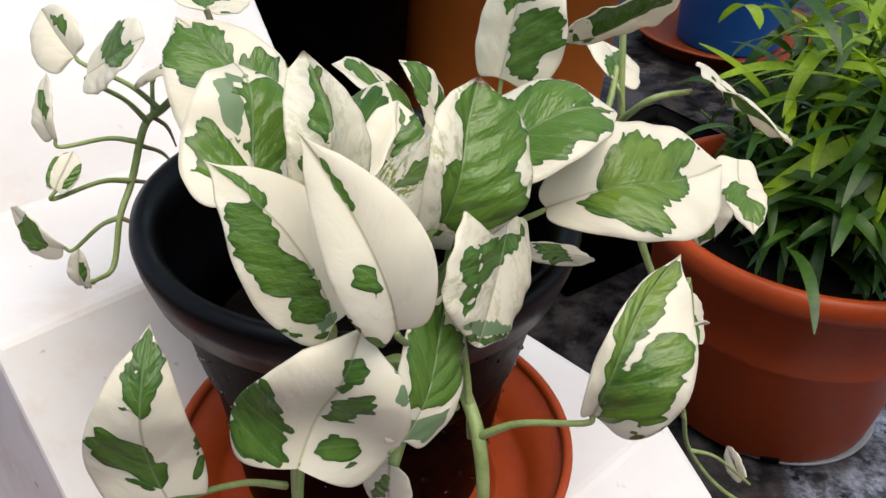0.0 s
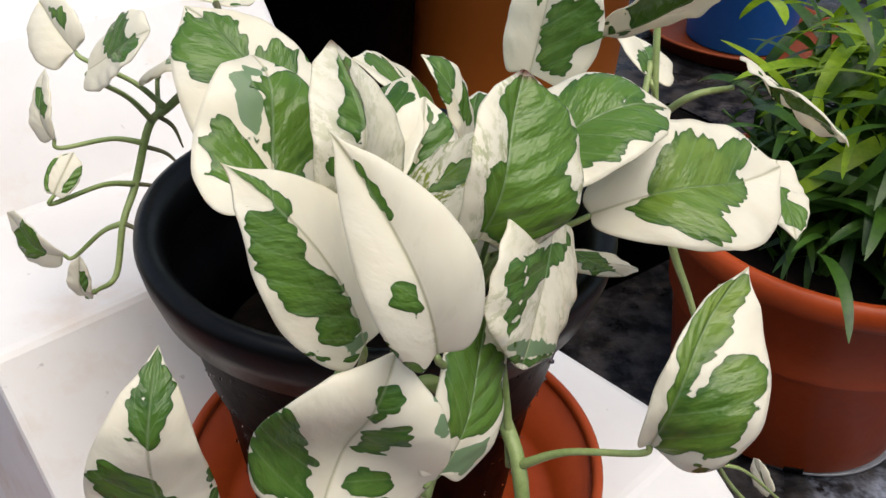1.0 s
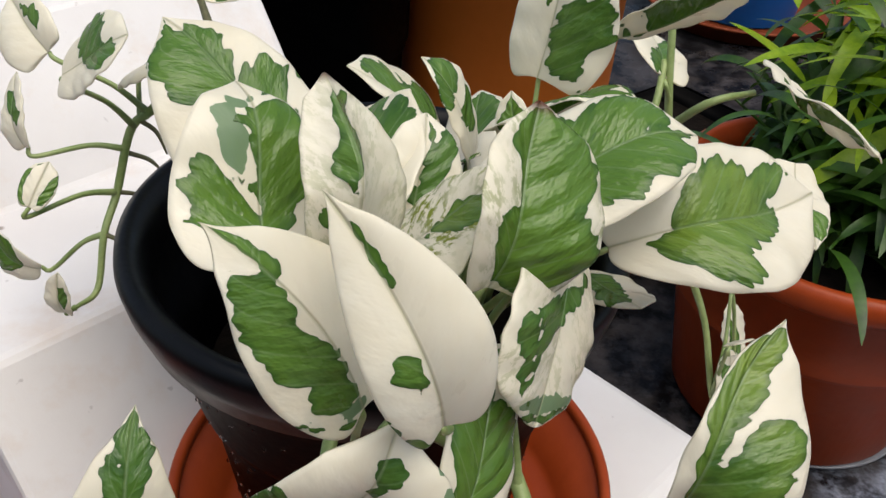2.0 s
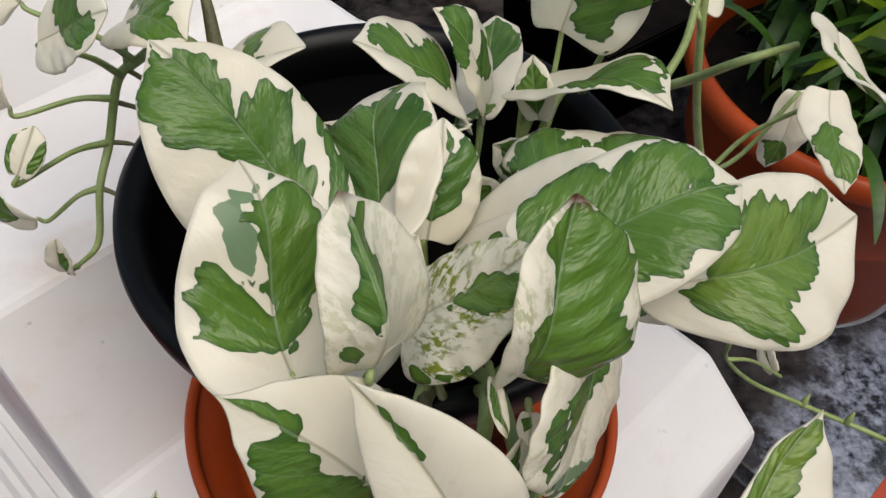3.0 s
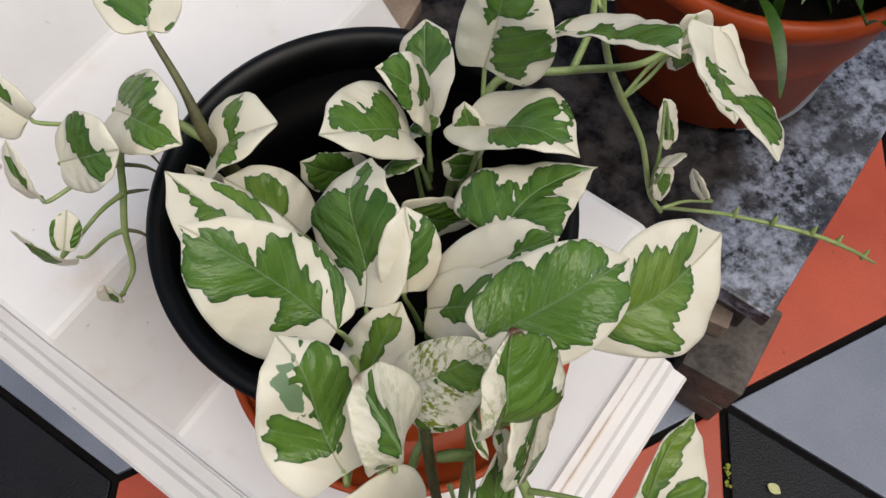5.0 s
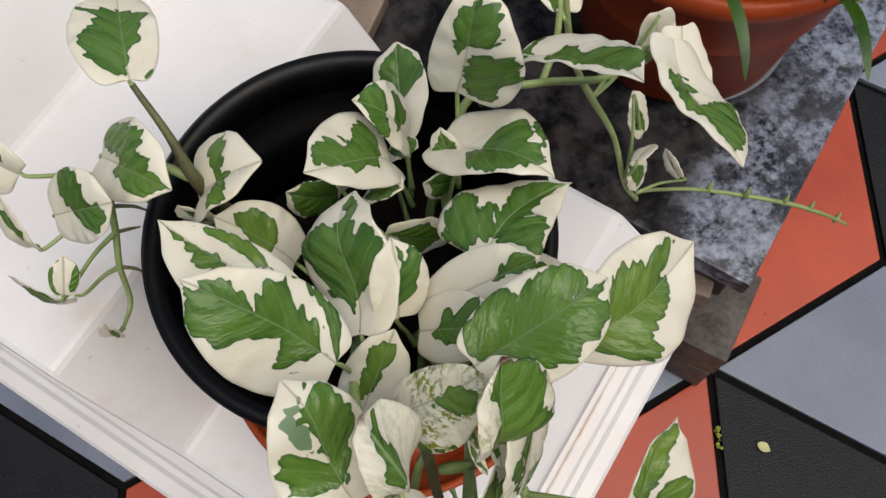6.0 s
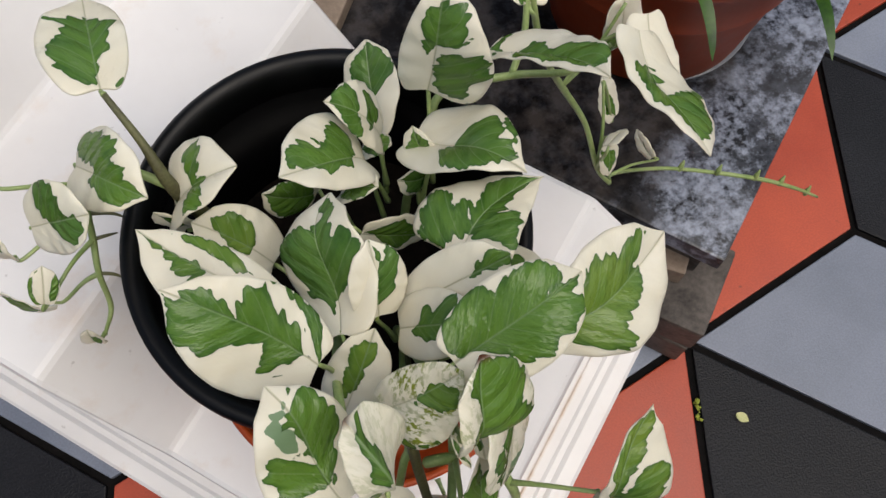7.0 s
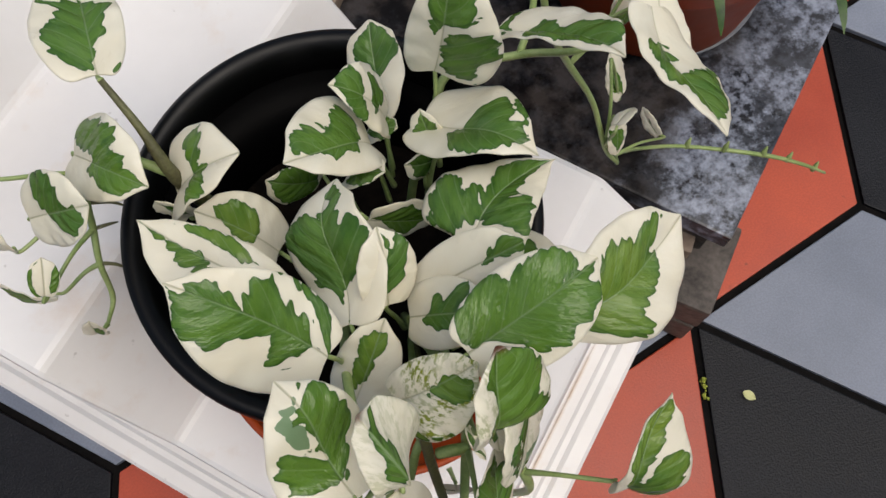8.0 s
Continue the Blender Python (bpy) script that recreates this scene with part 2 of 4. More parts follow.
def thin(mat, share):
    """Lets part of the light through a thin blade."""
    n, l = mat.node_tree.nodes, mat.node_tree.links
    p = n["Principled BSDF"]
    tr, mx = n.new("ShaderNodeBsdfTranslucent"), n.new("ShaderNodeMixShader")
    l.new(p.inputs["Base Color"].links[0].from_socket, tr.inputs["Color"])
    mx.inputs[0].default_value = share
    l.new(p.outputs[0], mx.inputs[1])
    l.new(tr.outputs[0], mx.inputs[2])
    l.new(mx.outputs[0], n["Material Output"].inputs["Surface"])


thin(BLADE, 0.4)
thin(BLADE_SHADED, 0.3)


# ---- building helpers ----
def mesh_of(name, bm, mat, smooth=True):
    me = bpy.data.meshes.new(name)
    bm.normal_update()
    bm.to_mesh(me)
    bm.free()
    for f in me.polygons:
        f.use_smooth = smooth
    me.materials.append(mat)
    return me


def part(name, bm, mat, parent=None, label="", smooth=True):
    ob = new(name, mesh_of(name, bm, mat, smooth))
    if parent is not None:
        ob.parent = parent
    return tagged(ob, label)


def thing(name, label, category, at=(0, 0, 0), kind="", group=""):
    ob = new(name)
    ob.empty_display_size = 0.05
    ob.location = at
    return tagged(ob, label, category, group, kind)


def lathe(profile, segs=96, wobble=0.0):
    """A turned body from (radius, height) pairs."""
    bm = bmesh.new()
    rows = []
    for r, z in profile:
        if r < 1e-6:
            rows.append([bm.verts.new((0, 0, z))])
        else:
            rows.append([bm.verts.new(((r + wobble * math.sin(3 * a)) * math.cos(a), (r + wobble * math.cos(2 * a)) * math.sin(a), z))
                         for a in (2 * math.pi * k / segs for k in range(segs))])
    for a, b in zip(rows, rows[1:]):
        for k in range(segs):
            j = (k + 1) % segs
            if len(a) == 1 and len(b) > 1:
                bm.faces.new((a[0], b[k], b[j]))
            elif len(b) == 1 and len(a) > 1:
                bm.faces.new((a[k], b[0], a[j]))
            elif len(a) > 1:
                bm.faces.new((a[k], b[k], b[j], a[j]))
    bmesh.ops.recalc_face_normals(bm, faces=bm.faces[:])
    return bm


def spline(points, per=8):
    """Catmull-Rom points through the given ones."""
    pts = [Vector(p) for p in points]
    pts = [pts[0] * 2 - pts[1], *pts, pts[-1] * 2 - pts[-2]]
    out = []
    for a, b, c, d in zip(pts, pts[1:], pts[2:], pts[3:]):
        for k in range(per):
            t = k / per
            out.append(0.5 * (2 * b + (c - a) * t + (2 * a - 5 * b + 4 * c - d) * t * t + (3 * b - a - 3 * c + d) * t ** 3))
    return out + [pts[-2]]


def tube_into(bm, points, radii, segs=8, per=6):
    path = spline(points, per) if len(points) > 2 else [Vector(p) for p in points]
    n = len(path)
    ring, side = [], None
    for i, p in enumerate(path):
        d = (path[min(i + 1, n - 1)] - path[max(i - 1, 0)]).normalized()
        side = (side or d.orthogonal())
        side = (side - d * side.dot(d)).normalized()
        up = d.cross(side)
        f = i / (n - 1) * (len(radii) - 1)
        k = min(int(f), len(radii) - 2) if len(radii) > 1 else 0
        r = radii[0] if len(radii) == 1 else radii[k] + (radii[k + 1] - radii[k]) * (f - k)
        ring.append([bm.verts.new(p + r * (math.cos(a) * side + math.sin(a) * up)) for a in (2 * math.pi * j / segs for j in range(segs))])
    for a, b in zip(ring, ring[1:]):
        for j in range(segs):
            bm.faces.new((a[j], a[(j + 1) % segs], b[(j + 1) % segs], b[j]))
    bm.faces.new(list(reversed(ring[0])))
    bm.faces.new(ring[-1])
    return bm


def tube(points, radii, segs=8, per=6):
    return tube_into(bmesh.new(), points, radii, segs, per)


def block(bm, corners, z0, z1, bevel=0.0):
    """A prism over a polygon."""
    lo = [bm.verts.new((x, y, z0)) for x, y in corners]
    hi = [bm.verts.new((x, y, z1)) for x, y in corners]
    n = len(corners)
    faces = [bm.faces.new(hi), bm.faces.new(list(reversed(lo)))]
    faces += [bm.faces.new((lo[i], lo[(i + 1) % n], hi[(i + 1) % n], hi[i])) for i in range(n)]
    if bevel:
        edges = {e for f in faces for e in f.edges}
        bmesh.ops.bevel(bm, geom=list(edges), offset=bevel, segments=2, affect="EDGES", profile=0.6)
    return bm


# ---- the white stepped coping: a profile that descends along (1, -1), swept across (1, 1) ----
R2 = math.sqrt(0.5)


def on_coping(p, q, z):
    return ((p + q) * R2, (q - p) * R2, z)


def coping():
    steps = [(-1.6, 0.92), (-1.3, 0.92), (-1.22, 0.83), (-0.83, 0.83), (-0.77, 0.74), (-0.52, 0.74), (-0.46, 0.65), (-0.31, 0.65),
             (-0.248, 0.561), (-0.131, 0.56), (-0.067, 0.47), (0.1, 0.47), (0.1455, 0.433), (0.1475, 0.42), (0.1475, 0.0)]
    across = [(-0.1445, None), (-0.1445, -0.006), (-0.1435, -0.002), (-0.1405, 0.0), (0.159, 0.0), (0.163, -0.0015), (0.165, -0.006), (0.165, None)]
    # soften the profile's corners
    fine = [steps[0]]
    for a, b, c in zip(steps, steps[1:], steps[2:]):
        va, vc = Vector(a) - Vector(b), Vector(c) - Vector(b)
        r = min(0.004, va.length * 0.3, vc.length * 0.3)
        fine += [tuple(Vector(b) + va.normalized() * r), tuple(Vector(b) + (va.normalized() + vc.normalized()) * r * 0.25), tuple(Vector(b) + vc.normalized() * r)]
    fine.append(steps[-1])
    bm = bmesh.new()
    fine[:] = [s for a, b in zip(fine, fine[1:]) for s in ((a, ((a[0] + b[0]) / 2, (a[1] + b[1]) / 2)) if -0.3 < a[0] < -0.1 else (a,))] + [fine[-1]]

    def right(p, q):
        return q - 0.017 * min(1.0, max(0.0, (-0.135 - p) / 0.03)) if q > 0.1 else q

    grid = [[bm.verts.new(on_coping(p, right(p, q), 0.0 if dz is None else max(z + dz, 0.0))) for q, dz in across] for p, z in fine]
    for a, b in zip(grid, grid[1:]):
        for k in range(len(across) - 1):
            bm.faces.new((a[k], b[k], b[k + 1], a[k + 1]))
    bmesh.ops.recalc_face_normals(bm, faces=bm.faces[:])
    ob = part("coping", bm, STONE, smooth=False)
    tagged(ob, "white painted stone coping that steps down, lightly stained", "coping", kind="structure")
    # the moulded plinth that runs round its foot, mitred at the corner
    band = [(0.0, 0.270), (0.007, 0.270), (0.0085, 0.266), (0.018, 0.2655), (0.0215, 0.260), (0.0265, 0.2595), (0.0315, 0.252), (0.0335, 0.2515), (0.0435, 0.250),
            (0.0465, 0.247), (0.0465, 0.236), (0.040, 0.228), (0.038, 0.0)]
    bm = bmesh.new()
    rows = [[bm.verts.new(on_coping(p, q, z)) for p, q in ((0.1475 + o, 0.1648), (0.1475 + o, -0.1445 - o), (-1.6, -0.1445 - o))] for o, z in band]
    for a, b in zip(rows, rows[1:]):
        for k in range(2):
            bm.faces.new((a[k], a[k + 1], b[k + 1], b[k]))
    bm.faces.new([r[0] for r in rows] + [bm.verts.new(on_coping(0.1475, 0.1648, 0.0))])
    bmesh.ops.recalc_face_normals(bm, faces=bm.faces[:])
    part("plinth_moulding", bm, STONE, ob, "white moulded plinth with brown grime in its grooves", smooth=False)


coping()

# ---- ground and floor of rhombic pavers ----
bm = bmesh.new()
bmesh.ops.create_grid(bm, x_segments=8, y_segments=8, size=60)
ground = part("ground", bm, GROUND)
ground.location = (0, 0, -0.03)
tagged(ground, "dull grey concrete ground reaching to the horizon", "ground", kind="structure")
bm = bmesh.new()
block(bm, [(-3.2, -3.2), (3.2, -3.2), (3.2, 3.2), (-3.2, 3.2)], -0.025, -0.006)
floor = part("floor", bm, GROUT, smooth=False)
tagged(floor, "patio floor of red, grey and charcoal rhombic pavers", "floor", kind="structure")

# ---- unseen plain wall, added behind the camera to hold back southern light ----
WALL = simple("dull grey plaster", (0.16, 0.15, 0.14), (0.22, 0.21, 0.2), 3, 0.85, relief=0.002)
for name, x, y, w, d in (("wall_south", 0.0, -1.5, 5.0, 0.15),):
    bm = bmesh.new()
    block(bm, [(x - w / 2, y - d / 2), (x + w / 2, y - d / 2), (x + w / 2, y + d / 2), (x - w / 2, y + d / 2)], -0.028, 1.2, 0.004)
    tagged(part(name, bm, WALL, smooth=False), "unseen dull grey plastered wall, added to dim light from the south", "wall", kind="structure")

# ---- dark granite slab on bricks ----
def slab():
    bm = bmesh.new()
    a, w, d = (0.358, 0.031), 1.15, 1.6
    c = [a, (a[0] + d * R2, a[1] + d * R2), (a[0] + (d - w) * R2, a[1] + (d + w) * R2), (a[0] - w * R2, a[1] + w * R2)]
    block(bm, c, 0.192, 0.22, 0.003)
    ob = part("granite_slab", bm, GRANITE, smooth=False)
    return tagged(ob, "dark mottled granite slab, wet, raised on bricks", "slab", kind="structure")


slab()


def support():
    base = thing("brick_support", "weathered grey brown bricks under the slab", "brick pier", (0, 0, 0), "structure")
    bm = bmesh.new()
    block(bm, [(-0.035, -0.105), (0.035, -0.105), (0.035, 0.105), (-0.035, 0.105)], 0, 0.062, 0.004)
    me = mesh_of("brick", bm, BRICKS, False)
    for row in range(3):
        for k in range(4):
            for j in range(2):
                s = 0.045 + 0.3 * j
                ob = new("brick", me)
                ob.parent = base
                along = 0.12 + 0.22 * k + 0.05 * (row % 2)
                ob.matrix_local = pose(0.358 + (s - along) * R2 + random.uniform(-0.004, 0.004), 0.031 + (s + along) * R2, row * 0.064, 0, 0, 45 + random.uniform(-3, 3))
    bm = bmesh.new()
    block(bm, [(-0.035, -0.055), (0.035, -0.055), (0.035, 0.055), (-0.035, 0.055)], 0, 0.062, 0.005)
    half = mesh_of("brick", bm, BRICKS, False)
    for z, turn in ((0.0, -44), (0.063, -41)):
        ob = new("brick", half)
        ob.parent = base
        ob.matrix_local = pose(0.352, 0.043, z, 0, 0, turn)
    bm = bmesh.new()
    block(bm, [(-0.022, -0.03), (0.022, -0.03), (0.022, 0.03), (-0.022, 0.03)], 0, 0.035, 0.003)
    part("brick", bm, BROWN_BRICK, base, "brown brick end", False).matrix_local = pose(0.335, 0.08, 0.126, 0, 0, -35)


support()


bm = bmesh.new()
block(bm, [(-0.075, -0.035), (0.075, -0.035), (0.075, 0.035), (-0.075, 0.035)], 0, 0.022, 0.003)
loose = part("brick", bm, BROWN_BRICK, smooth=False)
loose.matrix_world = pose(-0.003, 0.463, 0.22, 0, 0, -34)
tagged(loose, "dusty brown flat brick lying at the slab's edge", "brick")


# ---- pots ----
def water():
    m, n, l, p = material("clear water")
    p.inputs["Base Color"].default_value = (0.9, 0.92, 0.95, 1)
    p.inputs["Roughness"].default_value, p.inputs["IOR"].default_value, p.inputs["Transmission Weight"].default_value = 0.03, 1.33, 1.0
    return m


WATER = water()


def black_pot():
    t = thing("flower_pot", "black plastic flower pot with a rolled rim, beaded with water", "flower pot", (-0.0015, 0.002, 0.4735))
    h = 0.178
    body = [(0.0, 0.004), (0.060, 0.004), (0.066, 0.0), (0.069, 0.004), (0.0795, 0.094), (0.083, 0.098), (0.0845, 0.103), (0.094, h - 0.028), (0.0955, h - 0.026)]
    inner = [(0.0935, h - 0.02), (0.0795, 0.09), (0.0665, 0.01), (0.0, 0.01)]
    part("body", lathe(body + inner), BLACK, t)
    rim = [(0.0945, h - 0.027), (0.1015, h - 0.026), (0.1055, h - 0.013), (0.1068, h - 0.005), (0.1058, h - 0.0005), (0.1025, h + 0.0012), (0.0985, h - 0.0005), (0.0945, h - 0.006), (0.0932, h - 0.02)]
    part("rim", lathe(rim), BLACK_RIM, t)
    # beads of water on the wall of the pot
    rnd, drops = random.Random(3), bmesh.new()
    for k in range(170):
        a, z = rnd.uniform(math.pi * 0.9, math.pi * 2.1), rnd.uniform(0.02, h - 0.03)
        r = (0.069 + (z / 0.094) * 0.0105 if z < 0.094 else 0.0845 + (z - 0.103) / 0.047 * 0.0095) + 0.0002
        s = rnd.choice((0.0006, 0.0008, 0.0011))
        bmesh.ops.create_icosphere(drops, subdivisions=1, radius=s, matrix=Matrix.Translation((r * math.cos(a), r * math.sin(a), z)) @ Matrix.Diagonal((1, 1, rnd.uniform(1.0, 1.6), 1)))
    tagged(part("water_beads", drops, WATER, t, "small clear beads of water"), kind="stuff")
    part("soil", lathe([(0.0, 0.098), (0.03, 0.1), (0.06, 0.097), (0.0788, 0.0955)], 48, 0.001), SOIL, t, "dark damp potting soil")


def saucer():
    t = thing("plant_saucer", "terracotta-coloured plastic saucer under the pot", "saucer", (0.006, -0.012, 0.47))
    pr = [(0.0, 0.0), (0.088, 0.0), (0.092, 0.003), (0.107, 0.034), (0.105, 0.036), (0.0895, 0.006), (0.086, 0.0035)]
    part("rim", lathe([(0.1045, 0.034), (0.107, 0.0335), (0.1095, 0.036), (0.1098, 0.0385), (0.1085, 0.04), (0.1055, 0.0398), (0.1042, 0.0375), (0.1045, 0.034)]), TERRA, t)
    for r in (0.07, 0.05):
        pr += [(r + 0.003, 0.0035), (r + 0.001, 0.0055), (r - 0.001, 0.0055), (r - 0.003, 0.0035)]
    part("dish", lathe(pr + [(0.0, 0.0035)]), TERRA, t)


black_pot()
saucer()


def terracotta_pot(name, label, at, r0, r1, h, mat, lip=0.028, band=0.55):
    t = thing(name, label, "flower pot", at)
    rb = r0 + (r1 - r0) * band * 0.72
    body = [(0.0, 0.006), (r0 - 0.008, 0.006), (r0 - 0.004, 0.0), (r0, 0.004), (rb, h * band - 0.004), (rb + 0.004, h * band), (rb + 0.0065, h * band + 0.006), (r1 - 0.012, h - lip), (r1 - 0.004, h - lip + 0.002),
            (r1, h - lip + 0.008), (r1 + 0.001, h - 0.008), (r1 - 0.002, h - 0.002), (r1 - 0.007, h), (r1 - 0.012, h - 0.003), (r1 - 0.016, h - 0.02), (rb - 0.004, h * band), (r0 - 0.008, 0.012), (0.0, 0.012)]
    part("body", lathe(body), mat, t)
    part("soil", lathe([(0.0, h - 0.03), (r1 * 0.5, h - 0.028), (r1 - 0.02, h - 0.032)], 48), SOIL, t)
    return t


RP = (0.392, 0.348, 0.22)
grass_pot = terracotta_pot("flower_pot", "terracotta-coloured plastic pot holding a grassy plant, on the granite slab", (RP[0], RP[1], RP[2] + 0.006), 0.113, 0.156, 0.228, TERRA)
bm = bmesh.new()
block(bm, [(-0.009, -0.1148), (0.009, -0.1148), (0.009, -0.108), (-0.009, -0.108)], 0.001, 0.008, 0.0015)
part("drain_slot", bm, BLACK, grass_pot, "small dark drain slot").rotation_euler = (0, 0, radians(-11))
bm = lathe([(0.0, 0.0), (0.104, 0.0), (0.1085, 0.003), (0.1095, 0.006), (0.108, 0.0065), (0.104, 0.006), (0.0, 0.006)])
tray = part("pot_tray", bm, simple("pale grey plastic", (0.13, 0.135, 0.15), (0.2, 0.205, 0.22), 20, 0.3))
tray.location = (RP[0] + 0.009, RP[1] - 0.003, RP[2])
tagged(tray, "pale grey plastic tray under the terracotta pot", "tray")
terracotta_pot("flower_pot", "large orange plastic pot standing at the back of the slab", (0.135, 1.0, 0.22), 0.16, 0.192, 0.34, ORANGE, 0.03, 0.06)
terracotta_pot("flower_pot", "large black plastic pot standing at the back of the slab", (-0.205, 0.88, 0.22), 0.175, 0.21, 0.34, BLACK, 0.03, 0.4)
terracotta_pot("plant_tub", "bright blue plastic tub standing in a wide terracotta saucer", (0.63, 1.39, 0.227), 0.103, 0.14, 0.36, BLUE)
dish = part("plant_saucer", lathe([(0.0, 0.0), (0.165, 0.0), (0.172, 0.003), (0.196, 0.034), (0.201, 0.034), (0.2025, 0.037), (0.2, 0.0395), (0.194, 0.038), (0.168, 0.007), (0.0, 0.006)]), TERRA_SHADED)
dish.location = (0.63, 1.39, 0.22)
tagged(dish, "wide terracotta-coloured saucer under the blue tub, shade put into its colour", "saucer")


def planter():
    t = thing("planter_trough", "black plastic planter trough, empty looking, on the slab", "planter", (0.325, 0.585, 0.22))
    a = math.atan2(0.134, 0.178)
    c, s = math.cos(a), math.sin(a)

    def ring(w, d, z):
        return [(x * c - y * s, x * s + y * c, z) for x, y in ((-w, 0.08 - d), (w, 0.08 - d), (w, 0.08 + d), (-w, 0.08 + d))]

    bm = bmesh.new()
    rows = [[bm.verts.new(p) for p in ring(w, d, z)] for w, d, z in ((0.15, 0.075, 0.0), (0.158, 0.083, 0.105), (0.163, 0.088, 0.107), (0.163, 0.088, 0.12), (0.158, 0.083, 0.12), (0.154, 0.079, 0.09))]
    bm.faces.new(rows[0][::-1])
    for lo, hi in zip(rows, rows[1:]):
        for k in range(4):
            bm.faces.new((lo[k], lo[(k + 1) % 4], hi[(k + 1) % 4], hi[k]))
    bmesh.ops.bevel(bm, geom=bm.edges[:], offset=0.003, segments=2, affect="EDGES")
    part("body", bm, BLACK, t)
    bm = bmesh.new()
    bm.faces.new([bm.verts.new(p) for p in ring(0.156, 0.081, 0.095)])
    part("soil", bm, SOIL, t)


planter()


# ---- the variegated trailing plant ----
plant = thing("pothos_plant", "variegated trailing plant, leaves cream and green, rooted in the black pot", "house plant", (0, 0, 0.575))
AT = Vector((0, 0, 0.575))


def prof(u, a, b):
    m = a / (a + b)
    return (max(u, 0.0) ** a * max(1 - u, 0.0) ** b) / (m ** a * (1 - m) ** b) * (1 - 0.6 * max(u - 0.86, 0.0) / 0.14)


def inside(poly, u, v):
    """How deep a spot lies inside a patch drawn on the blade (along 0 to 1, across -1 to 1); below 0 outside."""
    y, odd, near = v * 0.34, False, 9.0
    for (u0, v0), (u1, v1) in zip(poly, poly[1:] + poly[:1]):
        y0, y1 = v0 * 0.34, v1 * 0.34
        du, dy = u1 - u0, y1 - y0
        k = max(0.0, min(1.0, ((u - u0) * du + (y - y0) * dy) / (du * du + dy * dy + 1e-9)))
        near = min(near, math.hypot(u - u0 - k * du, y - y0 - k * dy))
        if (y0 > y) != (y1 > y) and u < u0 + du * (y - y0) / (y1 - y0):
            odd = not odd
    return near if odd else -near


def leaf(base, tip, phi, wl, wr, bend, fold, a, b, green=(), sage=(), speck=0.0, brown=0.0, to=None, ripple=1.0, gold=0.0, sway=0.0, curl=0.0, label=""):
    """One blade: base and tip in metres, phi its turn about its own length, half-widths and sag as shares of its length, a and b its
    fullness towards base and tip; green, sage: patches drawn on the blade; to: where its stalk comes from; sway and curl bend the midrib sideways and in an S."""
    B, T = Vector(base), Vector(tip)
    d = T - B
    L = d.length
    d.normalize()
    ref = Vector((0, -0.35, 0.94))
    n0 = (ref - d * ref.dot(d)).normalized()
    s0 = d.cross(n0)
    N = math.cos(phi) * n0 + math.sin(phi) * s0
    S = d.cross(N)
    nu, nv = 56, 14
    rnd = random.Random(int(1e5 * (abs(B.x) + 2 * abs(B.y) + 3 * B.z)))
    ph = [rnd.uniform(0, 6.28) for _ in range(5)]
    k1, k2 = rnd.uniform(1.2, 2.2), rnd.uniform(3.5, 5.5)
    off = Vector((rnd.uniform(-5, 5), rnd.uniform(-5, 5)))
    bm = bmesh.new()
    lay = {key: bm.verts.layers.float.new(key) for key in ("green", "sage", "speck", "rib", "vein", "brown", "gold", "pucker")}
    uvl = bm.loops.layers.uv.new("UVMap")
    plane = {}

    def depth(patches, u, v):
        return max([-4.0, *(inside(p, u, v) / 0.05 + 0.1 for p in patches)])

    fields = {}

    def painted(i, j, u, v):
        if (i, j) not in fields:
            fields[i, j] = depth(green, u, v), depth(sage, u, v)
        return fields[i, j]

    def vert(i, j, under):
        u = 0.5 - 0.5 * math.cos(math.pi * i / nu)
        v = j / nv
        av = abs(v)
        w = (wl if v < 0 else wr) * L * prof(u, a, b)
        s = u - 0.07 * av ** 1.3 * (u / 0.06) * math.exp(1 - u / 0.06)
        ends = min(1, 4 * u, 4 * (1 - u))
        wave = ripple * 0.018 * L * av ** 1.5 * (math.sin(6.28 * k1 * u + ph[0 if v < 0 else 1]) + 0.5 * math.sin(6.28 * k2 * u + ph[2 if v < 0 else 3])) * ends
        inner, pale = painted(i, j, u, v)
        pucker = min(1.0, max(0.2, 0.5 + 0.4 * inner))
        run = 6.28 * (6.5 * u - 2.2 * av) + ph[4]
        quilt = 0.011 * pucker * ripple * L * (abs(math.sin(run / 2)) ** 0.8 - 0.6) * min(1.0, 5 * av) * (1 - av ** 2) * ends
        crease = -0.006 * L * max(0.0, 1 - av * 4) * ends
        h = bend * L * 4 * u * (1 - u) + fold * w * av * (1 - 0.5 * av) - 0.12 * w * av ** 4 + wave + quilt + crease - 0.05 * L * max(0.0, u - 0.8) + curl * L * math.sin(6.2832 * u)
        vt = bm.verts.new(B + d * (L * s) + S * (w * v + sway * L * 4 * u * (1 - u)) + N * (h - (0.0005 if under else 0.0)) - AT)
        vt[lay["green"]], vt[lay["sage"]], vt[lay["speck"]] = inner, pale, speck
        vt[lay["rib"]] = w * v
        vt[lay["vein"]], vt[lay["pucker"]] = run, ripple * pucker
        vt[lay["brown"]] = brown * min(1.0, max(0.0, (u - 0.93) * 18))
        vt[lay["gold"]] = gold
        plane[vt] = (off.x + s * L - 0.75 * w * av, off.y + w * v)
        return vt

    top = [[vert(i, j, False) for j in range(-nv, nv + 1)] for i in range(nu + 1)]
    low = [[vert(i, j, True) for j in range(-nv, nv + 1)] for i in range(nu + 1)]
